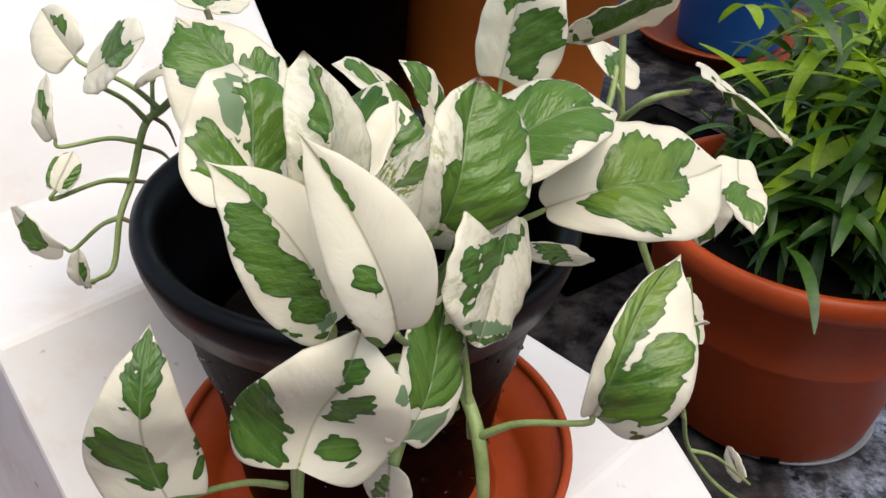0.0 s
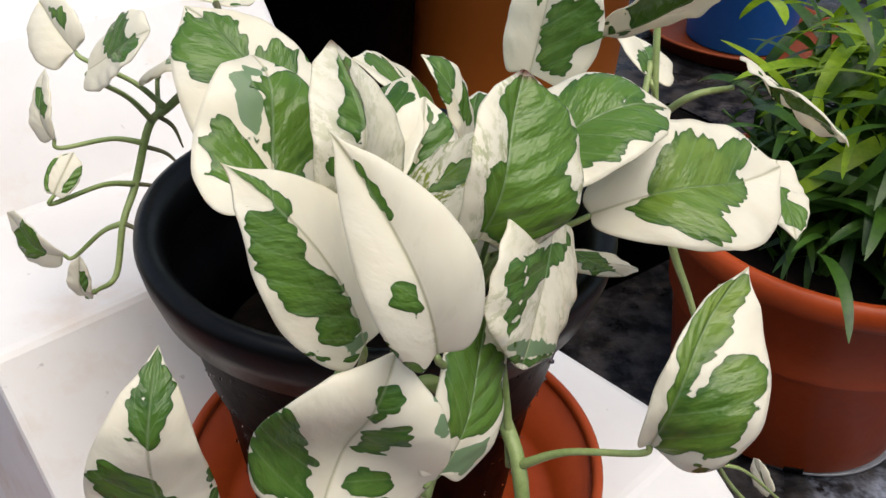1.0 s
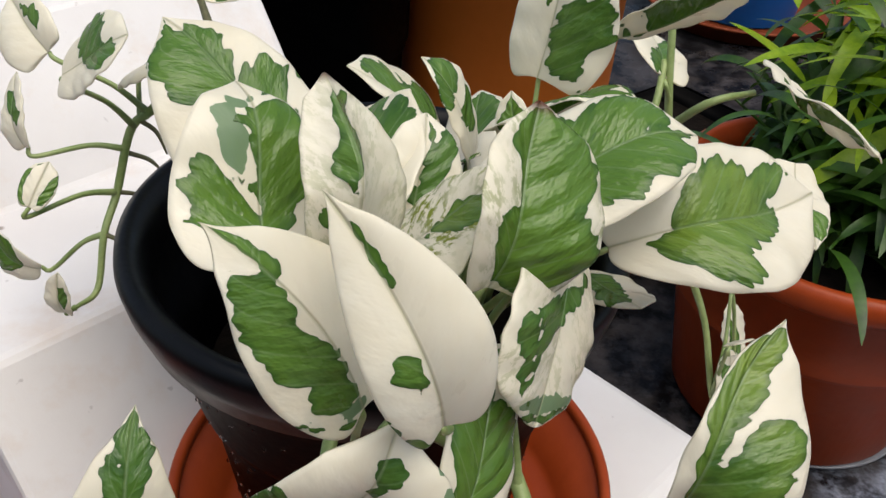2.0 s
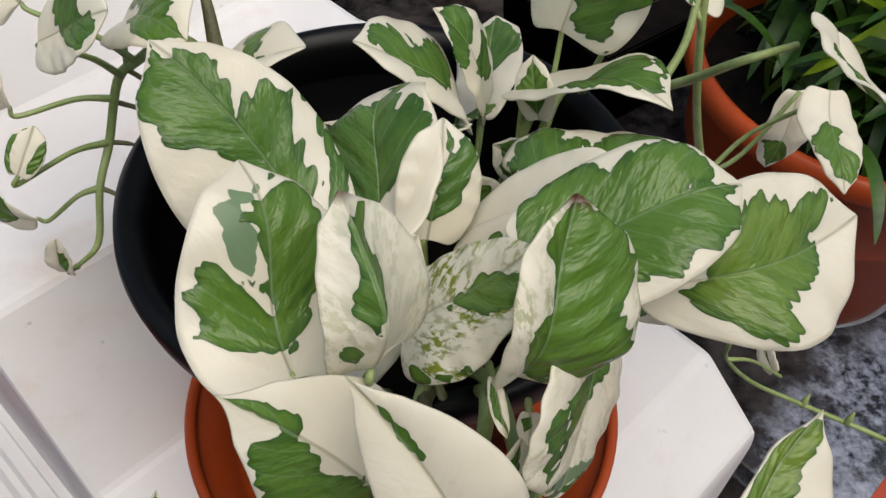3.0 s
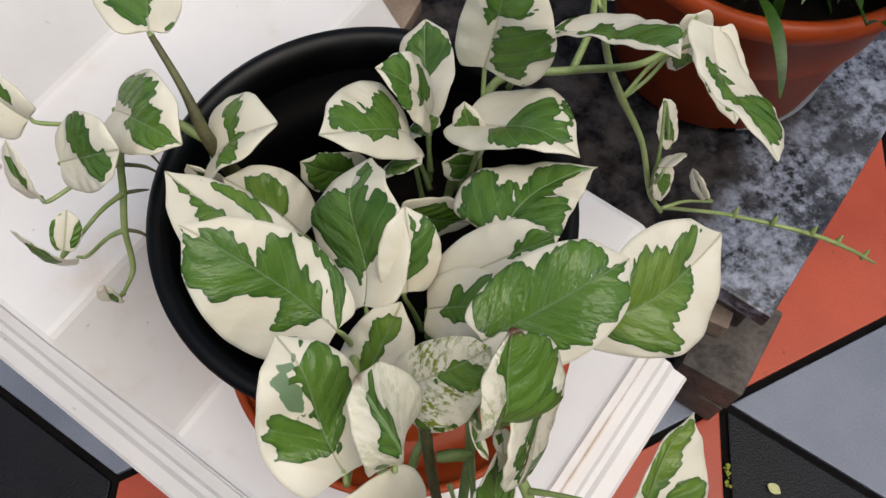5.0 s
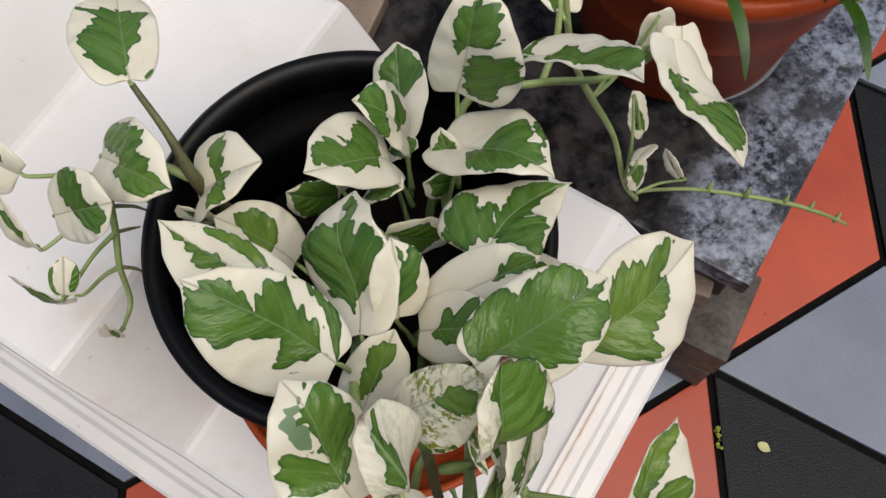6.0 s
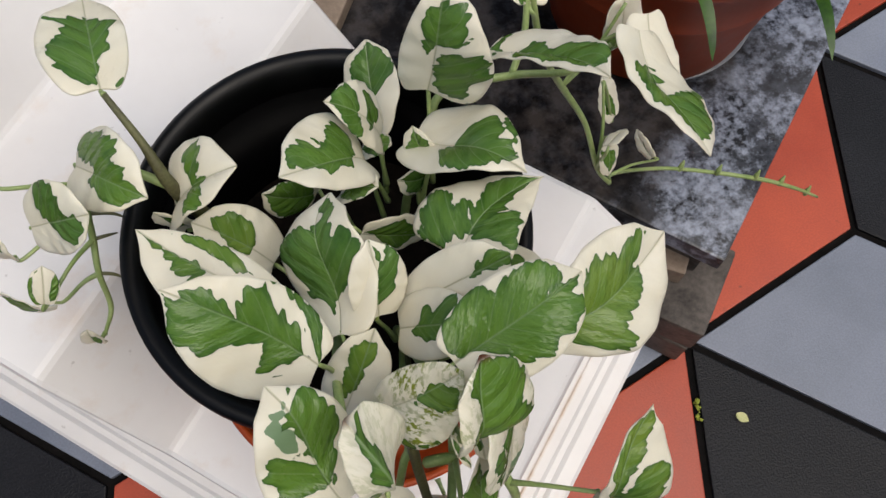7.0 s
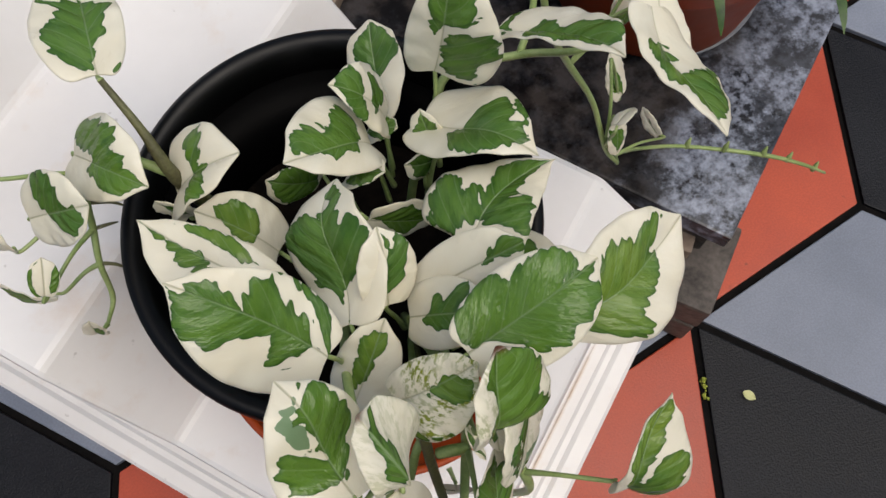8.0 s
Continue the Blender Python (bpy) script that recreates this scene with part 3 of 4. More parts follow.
    for i in range(nu):
        for j in range(2 * nv):
            bm.faces.new((top[i][j], top[i][j + 1], top[i + 1][j + 1], top[i + 1][j]))
            bm.faces.new((low[i][j], low[i + 1][j], low[i + 1][j + 1], low[i][j + 1]))
        bm.faces.new((top[i][0], top[i + 1][0], low[i + 1][0], low[i][0]))
        bm.faces.new((top[i][-1], low[i][-1], low[i + 1][-1], top[i + 1][-1]))
    for f in bm.faces:
        for lp in f.loops:
            lp[uvl].uv = plane[lp.vert]
    blade_ob = part("leaf", bm, LEAF, plant, label)
    if to is not None:
        A = Vector(to)
        gap = (A - B).length
        P1 = B - d * min(0.25 * gap, 0.004) - N * 0.12 * min(gap, 0.03)
        P2 = A * 0.6 + P1 * 0.4 + Vector((0, 0, 0.08 * gap))
        stalk([B + d * 0.03 * L - N * 0.0012 + N * bend * L * 0.1, B - N * 0.0012, P1, P2, A], [0.0005, 0.0009, 0.0011, 0.0012, 0.0017], None, "stalk", blade_ob)


def stalk(points, radii, mat=None, name="stem", owner=None):
    return part(name, tube([Vector(p) - AT for p in points], radii, 8, 6), mat or STEM, owner or plant)


# heart c
leaf((0.0352, -0.1298, 0.7209), (0.0464, -0.1082, 0.7633), 0.733, 0.282, 0.502, 0.148, 0.525, 0.446, 0.536,
     green=[[(0.94, -0.56), (0.85, -0.7), (0.77, -0.6), (0.72, -0.34), (0.62, -0.12), (0.45, -0.1), (0.44, -0.62), (0.33, -0.54), (0.26, -0.56), (0.14, -0.28), (0.04, -0.32), (0.03, 0.42), (0.09, 0.76), (0.16, 0.96), (0.27, 1.0), (0.37, 0.94), (0.48, 0.76), (0.46, 0.6), (0.48, 0.54), (0.65, 0.94), (0.93, 1.0), (0.97, 0.46)]], sway=-0.050, curl=0.043, speck=0.55, brown=1.0, to=(0.034, -0.107, 0.672))
# round d
leaf((-0.0157, -0.1415, 0.7375), (-0.0312, -0.0967, 0.7604), 0.412, 0.419, 0.377, -0.041, 0.003, 0.340, 0.624,
     green=[[(0.87, 0.72), (0.87, 1.0), (0.63, 0.84), (0.46, 0.8), (0.39, 0.68), (0.38, 0.48), (0.3, 0.48), (0.12, 0.06), (0.18, -0.38), (0.18, -0.58), (0.29, -0.9), (0.31, -0.78), (0.44, -0.9), (0.48, -0.82), (0.55, -0.82), (0.55, -0.6), (0.48, -0.3), (0.41, -0.12), (0.31, -0.04), (0.66, -0.12), (0.69, -0.34), (0.74, -0.32), (0.75, -0.16), (0.79, -0.24), (0.78, -0.02), (0.83, 0.26)]],
     sage=[[(0.87, 0.06), (0.84, 0.08), (0.77, -0.06), (0.74, -0.32), (0.65, -0.14), (0.48, -0.18), (0.52, -0.38), (0.74, -0.7), (0.78, -0.56), (0.82, -0.58), (0.81, -0.36)]], sway=0.033, curl=-0.107, to=(-0.012, -0.115, 0.7))
# fold s
leaf((0.0018, -0.1421, 0.7429), (-0.0054, -0.1192, 0.7742), 0.446, 0.265, 0.581, 0.286, -1.447, 0.216, 0.552,
     green=[[(0.86, -0.16), (0.92, 0.76), (0.74, 0.14), (0.64, 0.26), (0.49, 0.14), (0.33, -0.08), (0.25, -0.1), (0.39, -0.44), (0.47, -0.44), (0.53, -0.3), (0.62, -0.2), (0.75, -0.22)], [(0.21, -0.68), (0.2, -0.48), (0.14, -0.38), (0.09, -0.42), (0.14, -0.62)]], sway=-0.022, curl=0.056, speck=0.3, brown=0.8, to=(-0.004, -0.1, 0.66))
# right r
leaf((0.0745, -0.0902, 0.7062), (0.1427, -0.067, 0.7141), 0.221, 0.351, 0.342, 0.169, 0.379, 0.757, 0.727,
     green=[[(0.09, 0.18), (0.2, -0.04), (0.28, -0.44), (0.44, -0.7), (0.59, -0.74), (0.63, -0.66), (0.64, -0.5), (0.82, -0.76), (0.87, -0.74), (0.83, -0.42), (0.73, -0.2), (0.64, -0.12), (0.73, 0.0), (0.71, 0.18), (0.63, 0.36), (0.44, 0.46), (0.46, 0.78), (0.44, 0.88), (0.28, 0.8), (0.21, 0.66)]], sway=0.070, curl=0.060, to=(0.036, -0.085, 0.672), gold=0.7)
# oval g
leaf((0.0382, -0.1012, 0.7311), (0.0962, -0.0816, 0.7411), -0.080, 0.328, 0.347, 0.072, 0.196, 0.418, 0.557,
     green=[[(0.01, -0.14), (0.05, -0.64), (0.13, -0.98), (0.41, -1.0), (0.47, -0.78), (0.47, -0.68), (0.53, -0.8), (0.72, -0.96), (0.82, -0.96), (0.88, -0.56), (0.86, -0.24), (0.75, -0.08), (0.91, -0.06), (0.95, 0.04), (0.93, 0.44), (0.88, 0.32), (0.93, 0.8), (0.9, 1.0), (0.82, 0.88), (0.72, 0.88), (0.59, 0.78), (0.55, 0.88), (0.5, 0.9), (0.35, 0.66), (0.31, 0.46), (0.23, 0.24)]], sway=0.007, curl=-0.056, to=(0.03, -0.09, 0.68), ripple=0.45)
# white w
leaf((0.0243, -0.1687, 0.7114), (-0.0019, -0.1604, 0.7688), -0.284, 0.210, 0.244, 0.106, 0.356, 0.563, 1.027,
     green=[[(0.41, -0.52), (0.41, -0.32), (0.37, -0.06), (0.25, -0.08), (0.26, -0.28), (0.37, -0.6)], [(0.23, -1.0), (0.15, -0.96), (0.1, -0.78), (0.01, -0.92), (0.03, -1.0)], [(0.91, 0.18), (0.85, 0.26), (0.75, 0.14), (0.63, 0.1), (0.72, 0.02), (0.82, 0.04)]], sway=0.044, curl=0.029, to=(0.03, -0.13, 0.66), ripple=0.3)
# front f
leaf((0.0051, -0.1565, 0.7031), (-0.0269, -0.1587, 0.7588), -0.012, 0.288, 0.297, 0.110, -0.298, 0.620, 1.016,
     green=[[(0.83, -0.62), (0.78, -0.26), (0.72, -0.02), (0.52, -0.14), (0.39, -0.04), (0.09, 0.0), (0.09, -0.36), (0.15, -0.62), (0.22, -0.74), (0.31, -0.54), (0.39, -0.76), (0.5, -0.86), (0.57, -0.84), (0.71, -0.92), (0.78, -0.86)], [(0.97, 0.26), (0.91, 0.56), (0.82, 0.32), (0.73, 0.3), (0.68, 0.12), (0.75, -0.02), (0.84, -0.04), (0.92, 0.02)], [(0.25, -0.98), (0.14, -0.8), (0.01, -0.42), (0.01, -0.7), (0.16, -0.96)]],
     sage=[[(0.24, -0.9), (0.15, -0.66), (0.02, 0.4), (0.03, -0.58), (0.14, -0.78)]], sway=0.037, curl=0.001, to=(0.0, -0.135, 0.66), ripple=0.6)
# frontleft
leaf((-0.053, -0.1635, 0.6308), (-0.0533, -0.1494, 0.6943), 0.300, 0.299, 0.261, 0.144, -0.084, 0.217, 0.689,
     green=[[(0.99, -0.26), (0.96, -1.0), (0.94, -1.0), (0.91, -0.66), (0.88, -0.58), (0.82, -0.06), (0.85, -0.44), (0.85, -0.74), (0.82, -0.76), (0.78, -0.58), (0.74, -0.56), (0.59, 0.04), (0.63, 0.18), (0.69, 0.22), (0.78, 0.7), (0.83, 0.64), (0.89, 1.0), (0.95, 1.0)], [(0.5, -0.94), (0.56, -0.72), (0.42, 0.02), (0.28, 0.12), (0.25, 0.26), (0.18, 0.32), (0.06, -0.02), (0.22, -0.52), (0.25, -0.72), (0.32, -0.84)], [(0.47, 0.98), (0.22, 1.0), (0.13, 0.94), (0.09, 0.72), (0.12, 0.66), (0.22, 0.78), (0.28, 0.92), (0.37, 1.0)]], sway=-0.085, curl=-0.064, to=(-0.02, -0.13, 0.6), ripple=0.6)
# frontwhite
leaf((-0.0061, -0.1726, 0.6576), (0.0141, -0.1661, 0.7089), 0.737, 0.473, 0.483, -0.013, 0.564, 0.297, 0.554,
     green=[[(0.63, -0.94), (0.55, -0.68), (0.18, -0.28), (0.11, -0.32), (0.05, -0.22), (0.04, -0.6), (0.08, -0.88), (0.15, -1.0), (0.59, -1.0)], [(0.83, -0.1), (0.88, 0.2), (0.86, 0.3), (0.76, 0.24), (0.69, 0.12), (0.62, 0.08)], [(0.58, 0.06), (0.72, 0.48), (0.69, 0.6), (0.6, 0.56), (0.53, 0.38), (0.31, 0.14)], [(0.11, 0.08), (0.19, 0.12), (0.27, 0.24), (0.28, 0.5), (0.24, 0.6), (0.18, 0.64), (0.13, 0.48)]],
     sage=[[(0.88, 1.0), (0.73, 0.98), (0.66, 0.86), (0.77, 0.8), (0.85, 0.92)]], sway=0.002, curl=-0.086, to=(-0.012, -0.155, 0.58), ripple=0.3)
# frontgreen
leaf((0.0265, -0.1669, 0.6651), (0.0391, -0.1363, 0.7011), 0.959, 0.307, 0.328, 0.059, 0.122, 0.415, 0.578,
     green=[[(0.97, -0.28), (0.88, -0.96), (0.74, -0.96), (0.57, -0.88), (0.22, -0.54), (0.25, 0.02), (0.32, 0.54), (0.41, 0.82), (0.56, 1.0), (0.71, 1.0), (0.79, 0.72), (0.81, 0.28), (0.78, 0.08), (0.91, 0.14)]],
     sage=[[(0.01, -0.48), (0.07, -0.52), (0.15, -0.28), (0.2, 0.3), (0.26, 0.7), (0.18, 0.84), (0.07, 0.8)]], sway=0.023, curl=0.024, to=(0.044, -0.135, 0.65))
# hang c
leaf((0.0586, -0.114, 0.7185), (0.0495, -0.1459, 0.6869), -1.053, 0.462, 0.595, 0.037, 0.168, 0.311, 0.343,
     green=[[(0.44, 0.9), (0.39, 0.76), (0.45, 0.54), (0.6, 0.48), (0.86, 0.62), (0.75, 0.72), (0.59, 0.72), (0.55, 0.86)], [(0.36, 0.66), (0.16, -0.06), (0.06, -0.86), (0.15, -0.52), (0.47, 0.2), (0.63, 0.4), (0.74, 0.38), (0.88, 0.5), (0.48, 0.48)], [(0.96, 0.96), (0.92, -0.28), (0.81, -1.0), (0.86, -1.0), (0.97, -0.78), (0.99, 0.94)]],
     sage=[[(0.91, 0.78), (0.83, 0.18), (0.77, -0.82), (0.81, -1.0), (0.94, 0.0)]], sway=0.016, curl=0.003, speck=0.35, to=(0.034, -0.1, 0.67))
# small r
leaf((0.0795, -0.0371, 0.6562), (0.0911, -0.0805, 0.6754), -0.211, 0.317, 0.332, -0.012, 0.087, 0.42, 0.58,
     green=[[(0.06, 0.18), (0.15, -0.6), (0.86, -0.05), (0.9, 1), (0.56, 0.53)]], to=(0.05, -0.02, 0.62))
# low r
leaf((0.086, -0.1616, 0.6737), (0.1107, -0.1371, 0.7195), 0.371, 0.113, 0.416, 0.187, 0.444, 0.510, 0.901,
     green=[[(0.94, 0.16), (0.88, -0.92), (0.59, -0.92), (0.47, -0.78), (0.43, -0.44), (0.32, -0.46), (0.22, -0.2), (0.15, -0.24), (0.09, 0.06), (0.82, 0.38), (0.94, 0.84)], [(0.11, 0.02), (0.01, 0.26), (0.04, 0.48), (0.11, 0.54), (0.13, 0.78), (0.28, 0.84), (0.41, 0.8), (0.56, 0.94), (0.63, 0.9), (0.65, 0.74), (0.64, 0.54), (0.57, 0.32), (0.5, 0.2), (0.31, 0.16)], [(0.09, 0.78), (0.12, 0.96), (0.22, 0.98), (0.22, 1.0), (0.09, 1.0)]], sway=-0.100, curl=0.064, to=(0.052, -0.1448, 0.6455), gold=0.8)
# low c
leaf((0.0417, -0.1275, 0.6994), (0.0411, -0.1372, 0.6986), -0.016, 0.377, 0.376, 0.050, -0.000, 0.397, 0.554,
     green=[[(0.25, 0.7), (0.12, -0.08), (0.44, -0.12), (0.62, 0.5)]], sway=-0.001, curl=-0.002, to=(0.05, -0.14, 0.64))
# low g
leaf((0.0307, -0.1257, 0.7139), (0.0341, -0.1398, 0.7078), 0.023, 0.137, 0.153, 0.031, 0.100, 0.457, 0.597,
     green=[[(0.06, 0.52), (0.29, 0.74), (0.65, 0.76), (0.99, -1.0), (0.66, -0.16), (0.31, -0.1)]], sway=0.019, curl=0.001, to=(0.034, -0.107, 0.672))
# left p
leaf((-0.0152, -0.0835, 0.7161), (-0.0626, -0.0496, 0.7576), -0.009, 0.400, 0.279, 0.025, 0.049, 0.459, 0.717,
     green=[[(0.95, -0.42), (0.87, 0.02), (0.91, 0.42), (0.87, 0.54), (0.79, 0.52), (0.75, 0.36), (0.69, 0.3), (0.58, 0.0), (0.62, 0.7), (0.59, 0.82), (0.53, 0.88), (0.37, 0.58), (0.29, 0.36), (0.24, 0.5), (0.2, 0.44), (0.15, 0.16), (0.06, 0.04), (0.16, -0.32), (0.2, -0.38), (0.22, -0.54), (0.28, -0.6), (0.34, -0.56), (0.32, -0.28), (0.35, -0.16), (0.43, -0.22), (0.57, -0.48), (0.61, -0.64), (0.73, -0.8), (0.78, -0.96), (0.9, -1.0)], [(0.49, 1.0), (0.18, 1.0), (0.12, 0.92), (0.01, 0.24), (0.09, 0.4), (0.22, 0.82), (0.25, 0.74), (0.41, 1.0)]], sway=0.038, curl=-0.036, to=(-0.012, -0.08, 0.68), ripple=0.7)
# left t
leaf((-0.0286, -0.0497, 0.7034), (-0.0767, -0.006, 0.7229), 0.269, 0.318, 0.202, 0.083, 0.154, 0.474, 0.746,
     green=[[(0.78, 0.76), (0.66, 0.96), (0.49, 1.0), (0.32, 0.86), (0.24, 0.56), (0.31, 0.38), (0.63, 0.58)], [(0.97, -0.04), (0.65, 0.02), (0.58, 0.1), (0.45, -0.12), (0.59, -0.36), (0.68, -0.44), (0.65, -0.18), (0.91, -0.18)]], sway=-0.027, curl=0.039, to=(-0.01, -0.05, 0.66), ripple=0.6, gold=0.6)
# mid m
leaf((-0.0046, -0.068, 0.6967), (0.0067, -0.007, 0.7109), -0.683, 0.404, 0.383, 0.099, 0.049, 0.510, 0.648,
     green=[[(0.98, -0.02), (0.91, -0.04), (0.84, 0.04), (0.8, 0.26), (0.79, 0.0), (0.72, -0.08), (0.77, -0.48), (0.76, -0.76), (0.72, -1.0), (0.57, -1.0), (0.48, -0.76), (0.32, -0.62), (0.28, -0.68), (0.25, -0.3), (0.16, -0.16), (0.28, 0.04), (0.31, 0.34), (0.51, 0.82), (0.62, 0.94), (0.7, 0.92), (0.72, 0.74), (0.66, 0.48), (0.76, 0.48), (0.91, 0.68)]], sway=-0.017, curl=-0.087, to=(0.005, -0.06, 0.64))
# small m
leaf((0.0138, -0.0637, 0.694), (0.018, -0.0381, 0.7223), 0.349, 0.341, 0.392, 0.057, 0.161, 0.405, 0.567,
     green=[[(0.98, 0.18), (0.84, 0.3), (0.66, 0.26), (0.82, 0.58), (0.87, 1.0), (0.73, 0.92), (0.32, 0.54), (0.15, 0.02), (0.22, -0.36), (0.36, -0.54), (0.39, -0.34), (0.31, 0.02), (0.5, 0.06), (0.6, 0.16)]], sway=0.006, curl=-0.018, to=(0.018, -0.06, 0.63))
# back r
leaf((0.0543, -0.0511, 0.7027), (0.1044, -0.0205, 0.6981), -0.657, 0.523, 0.431, 0.083, 0.207, 0.237, 1.002,
     green=[[(0.22, -0.94), (0.34, -0.98), (0.37, -0.86), (0.37, -0.66), (0.29, -0.44), (0.42, -0.46), (0.41, -0.32), (0.28, -0.14), (0.41, -0.16), (0.68, -0.6), (0.8, -0.7), (0.86, -0.66), (0.98, -0.08), (0.81, 0.22), (0.5, 0.36), (0.14, -0.02), (0.01, -0.52), (0.01, -0.96), (0.08, -0.8)], [(0.17, 0.0), (0.41, 0.22), (0.55, 0.6), (0.53, 0.88), (0.37, 1.0), (0.28, 0.94)]], sway=-0.090, curl=0.018, to=(0.04, -0.03, 0.62))
# white m
leaf((0.0277, -0.0612, 0.6886), (0.073, -0.0631, 0.7276), -0.070, 0.256, 0.274, 0.046, 0.129, 0.47, 0.48,
     green=[[(0.91, -0.8), (0.99, -1), (0.99, 1), (0.93, 0.4), (0.79, 0.1), (0.64, 0.1), (0.56, 0.05), (0.71, -0.05)]], to=(0.025, -0.05, 0.63), ripple=0.4)
# white b
leaf((0.0212, -0.0696, 0.6856), (0.0535, -0.0848, 0.7189), -0.220, 0.342, 0.313, 0.027, 0.126, 0.394, 0.595,
     green=[[(0.35, -0.54), (0.44, -0.54), (0.48, -0.36), (0.74, -1.0), (0.76, -0.6), (0.59, 0.02), (0.56, 0.5), (0.44, 0.5), (0.33, 0.28), (0.18, 0.16), (0.28, -0.04)]], sway=-0.005, curl=0.011, to=(0.02, -0.07, 0.65), ripple=0.6)
# speck
leaf((0.0064, -0.1074, 0.7086), (0.0392, -0.1081, 0.7454), -0.225, 0.268, 0.420, -0.001, 0.235, 0.358, 0.659,
     green=[[(0.39, 0.06), (0.63, -0.2), (0.75, -0.02), (0.88, 0.46), (0.87, 0.86), (0.52, 0.34), (0.46, 0.14)], [(0.12, 0.7), (0.21, 0.88), (0.43, 0.94), (0.28, 1.0), (0.08, 1.0)]], sway=0.022, curl=0.014, speck=1.0, to=(0.02, -0.1, 0.66), gold=0.3)
# round s
leaf((-0.0145, -0.0976, 0.666), (0.0105, -0.0727, 0.7069), -0.130, 0.275, 0.277, 0.071, 0.167, 0.426, 0.568,
     green=[[(0.8, -0.66), (0.87, -0.34), (0.89, 0.44), (0.76, 0.34), (0.63, 0.16), (0.46, 0.16), (0.27, -0.2), (0.3, -0.5), (0.41, -0.4), (0.63, -0.4)]], sway=0.013, curl=0.008, to=(0.005, -0.08, 0.66), gold=0.5)
# back one
leaf((0.0368, 0.0491, 0.6451), (0.044, 0.0943, 0.6665), -0.535, 0.329, 0.328, 0.010, 0.153, 0.541, 0.467,
     green=[[(0.98, 0.14), (0.85, -0.52), (0.69, -0.7), (0.59, -0.62), (0.53, -0.14), (0.38, 0.04), (0.6, 0.92), (0.69, 0.98), (0.92, 0.78)]], sway=0.005, curl=-0.007, to=(0.035, 0.03, 0.61))
# back two
leaf((0.0379, 0.0398, 0.6576), (0.0155, 0.0403, 0.7073), 0.535, 0.270, 0.358, 0.117, 0.269, 0.405, 0.630,
     green=[[(0.91, 0.98), (0.82, 0.92), (0.63, 0.16), (0.62, -0.46), (0.57, -0.9), (0.63, -1.0), (0.78, -0.98), (0.86, -0.86), (0.96, -0.04)], [(0.59, 0.66), (0.38, 0.68), (0.21, 0.56), (0.22, 0.22), (0.47, -0.42), (0.47, 0.08), (0.54, 0.3)]], sway=0.001, curl=-0.007, to=(0.036, 0.03, 0.62))
# back three
leaf((0.027, 0.0248, 0.6661), (-0.0119, 0.0023, 0.7201), 0.280, 0.226, 0.371, 0.109, 0.240, 0.419, 0.650,
     green=[[(0.91, 0.8), (0.8, 0.74), (0.67, 0.52), (0.63, 0.34), (0.63, 0.58), (0.56, 0.38), (0.49, 0.64), (0.34, 0.7), (0.25, 0.42), (0.26, 0.06), (0.41, -0.34), (0.53, -0.24), (0.63, -0.52), (0.66, -0.12), (0.81, 0.04), (0.91, 0.24)]], sway=-0.007, curl=0.018, to=(0.034, 0.02, 0.62), ripple=0.6)
# upright u
leaf((0.0638, 0.036, 0.7015), (0.078, 0.0504, 0.7666), -0.169, 0.237, 0.407, 0.129, 0.332, 0.337, 0.642,
     green=[[(0.71, -0.68), (0.46, -0.2), (0.52, 0.08), (0.72, 0.7), (0.8, 0.64), (0.88, 0.88), (0.8, -0.52)], [(0.47, 0.12), (0.56, 0.46), (0.58, 0.84), (0.49, 0.98), (0.39, 0.96), (0.3, 0.84), (0.25, 0.64), (0.09, 0.88), (0.07, 0.68), (0.1, 0.1), (0.31, 0.04)]], sway=0.026, curl=-0.021, to=(0.06, 0.02, 0.63))
# curl w
leaf((0.0525, 0.0213, 0.6853), (0.0931, -0.0242, 0.717), -0.446, 0.383, 0.291, 0.089, 0.393, 0.392, 0.738,
     green=[[(0.35, 0.24), (0.43, -0.18), (0.59, -0.74), (0.67, -0.86), (0.73, -0.74), (0.77, -0.46), (0.85, -0.62), (0.89, -0.48), (0.84, 0.68), (0.73, 0.94), (0.59, 0.96), (0.47, 0.72)], [(0.66, -1.0), (0.82, -1.0), (0.9, -0.6), (0.82, -0.8), (0.74, -0.78)]], sway=0.012, curl=-0.046, to=(0.05, 0.01, 0.63), ripple=0.6)
# horiz h
leaf((0.0937, 0.0374, 0.7199), (0.1286, -0.0123, 0.7619), -0.667, 0.258, 0.181, 0.014, 0.601, 0.330, 0.592,
     green=[[(0.34, 0.96), (0.22, -0.1), (0.27, -0.3), (0.36, -0.34), (0.46, -0.18), (0.48, -0.28), (0.74, -0.7), (0.81, -0.96), (0.88, -1.0), (0.91, -0.64), (0.85, 0.62)], [(0.01, -0.14), (0.04, -0.84), (0.11, -0.94), (0.09, -0.52), (0.06, -0.3), (0.2, 0.8)]], sway=-0.079, curl=-0.013, to=(0.08, 0.05, 0.66))
# droop d
leaf((0.1703, 0.037, 0.7048), (0.1764, -0.0376, 0.7121), -0.697, 0.328, 0.285, -0.047, 0.307, 0.360, 0.628,
     green=[[(0.3, 0.72), (0.26, 0.2), (0.28, -0.14), (0.38, -0.16), (0.44, 0.32), (0.47, 0.22), (0.49, -0.36), (0.48, -0.96), (0.82, -0.74), (0.88, -0.46), (0.87, 0.24), (0.78, 0.64), (0.65, 0.56), (0.61, 0.82), (0.56, 0.88), (0.41, 0.66)]], sway=0.012, curl=-0.029, gold=0.35)
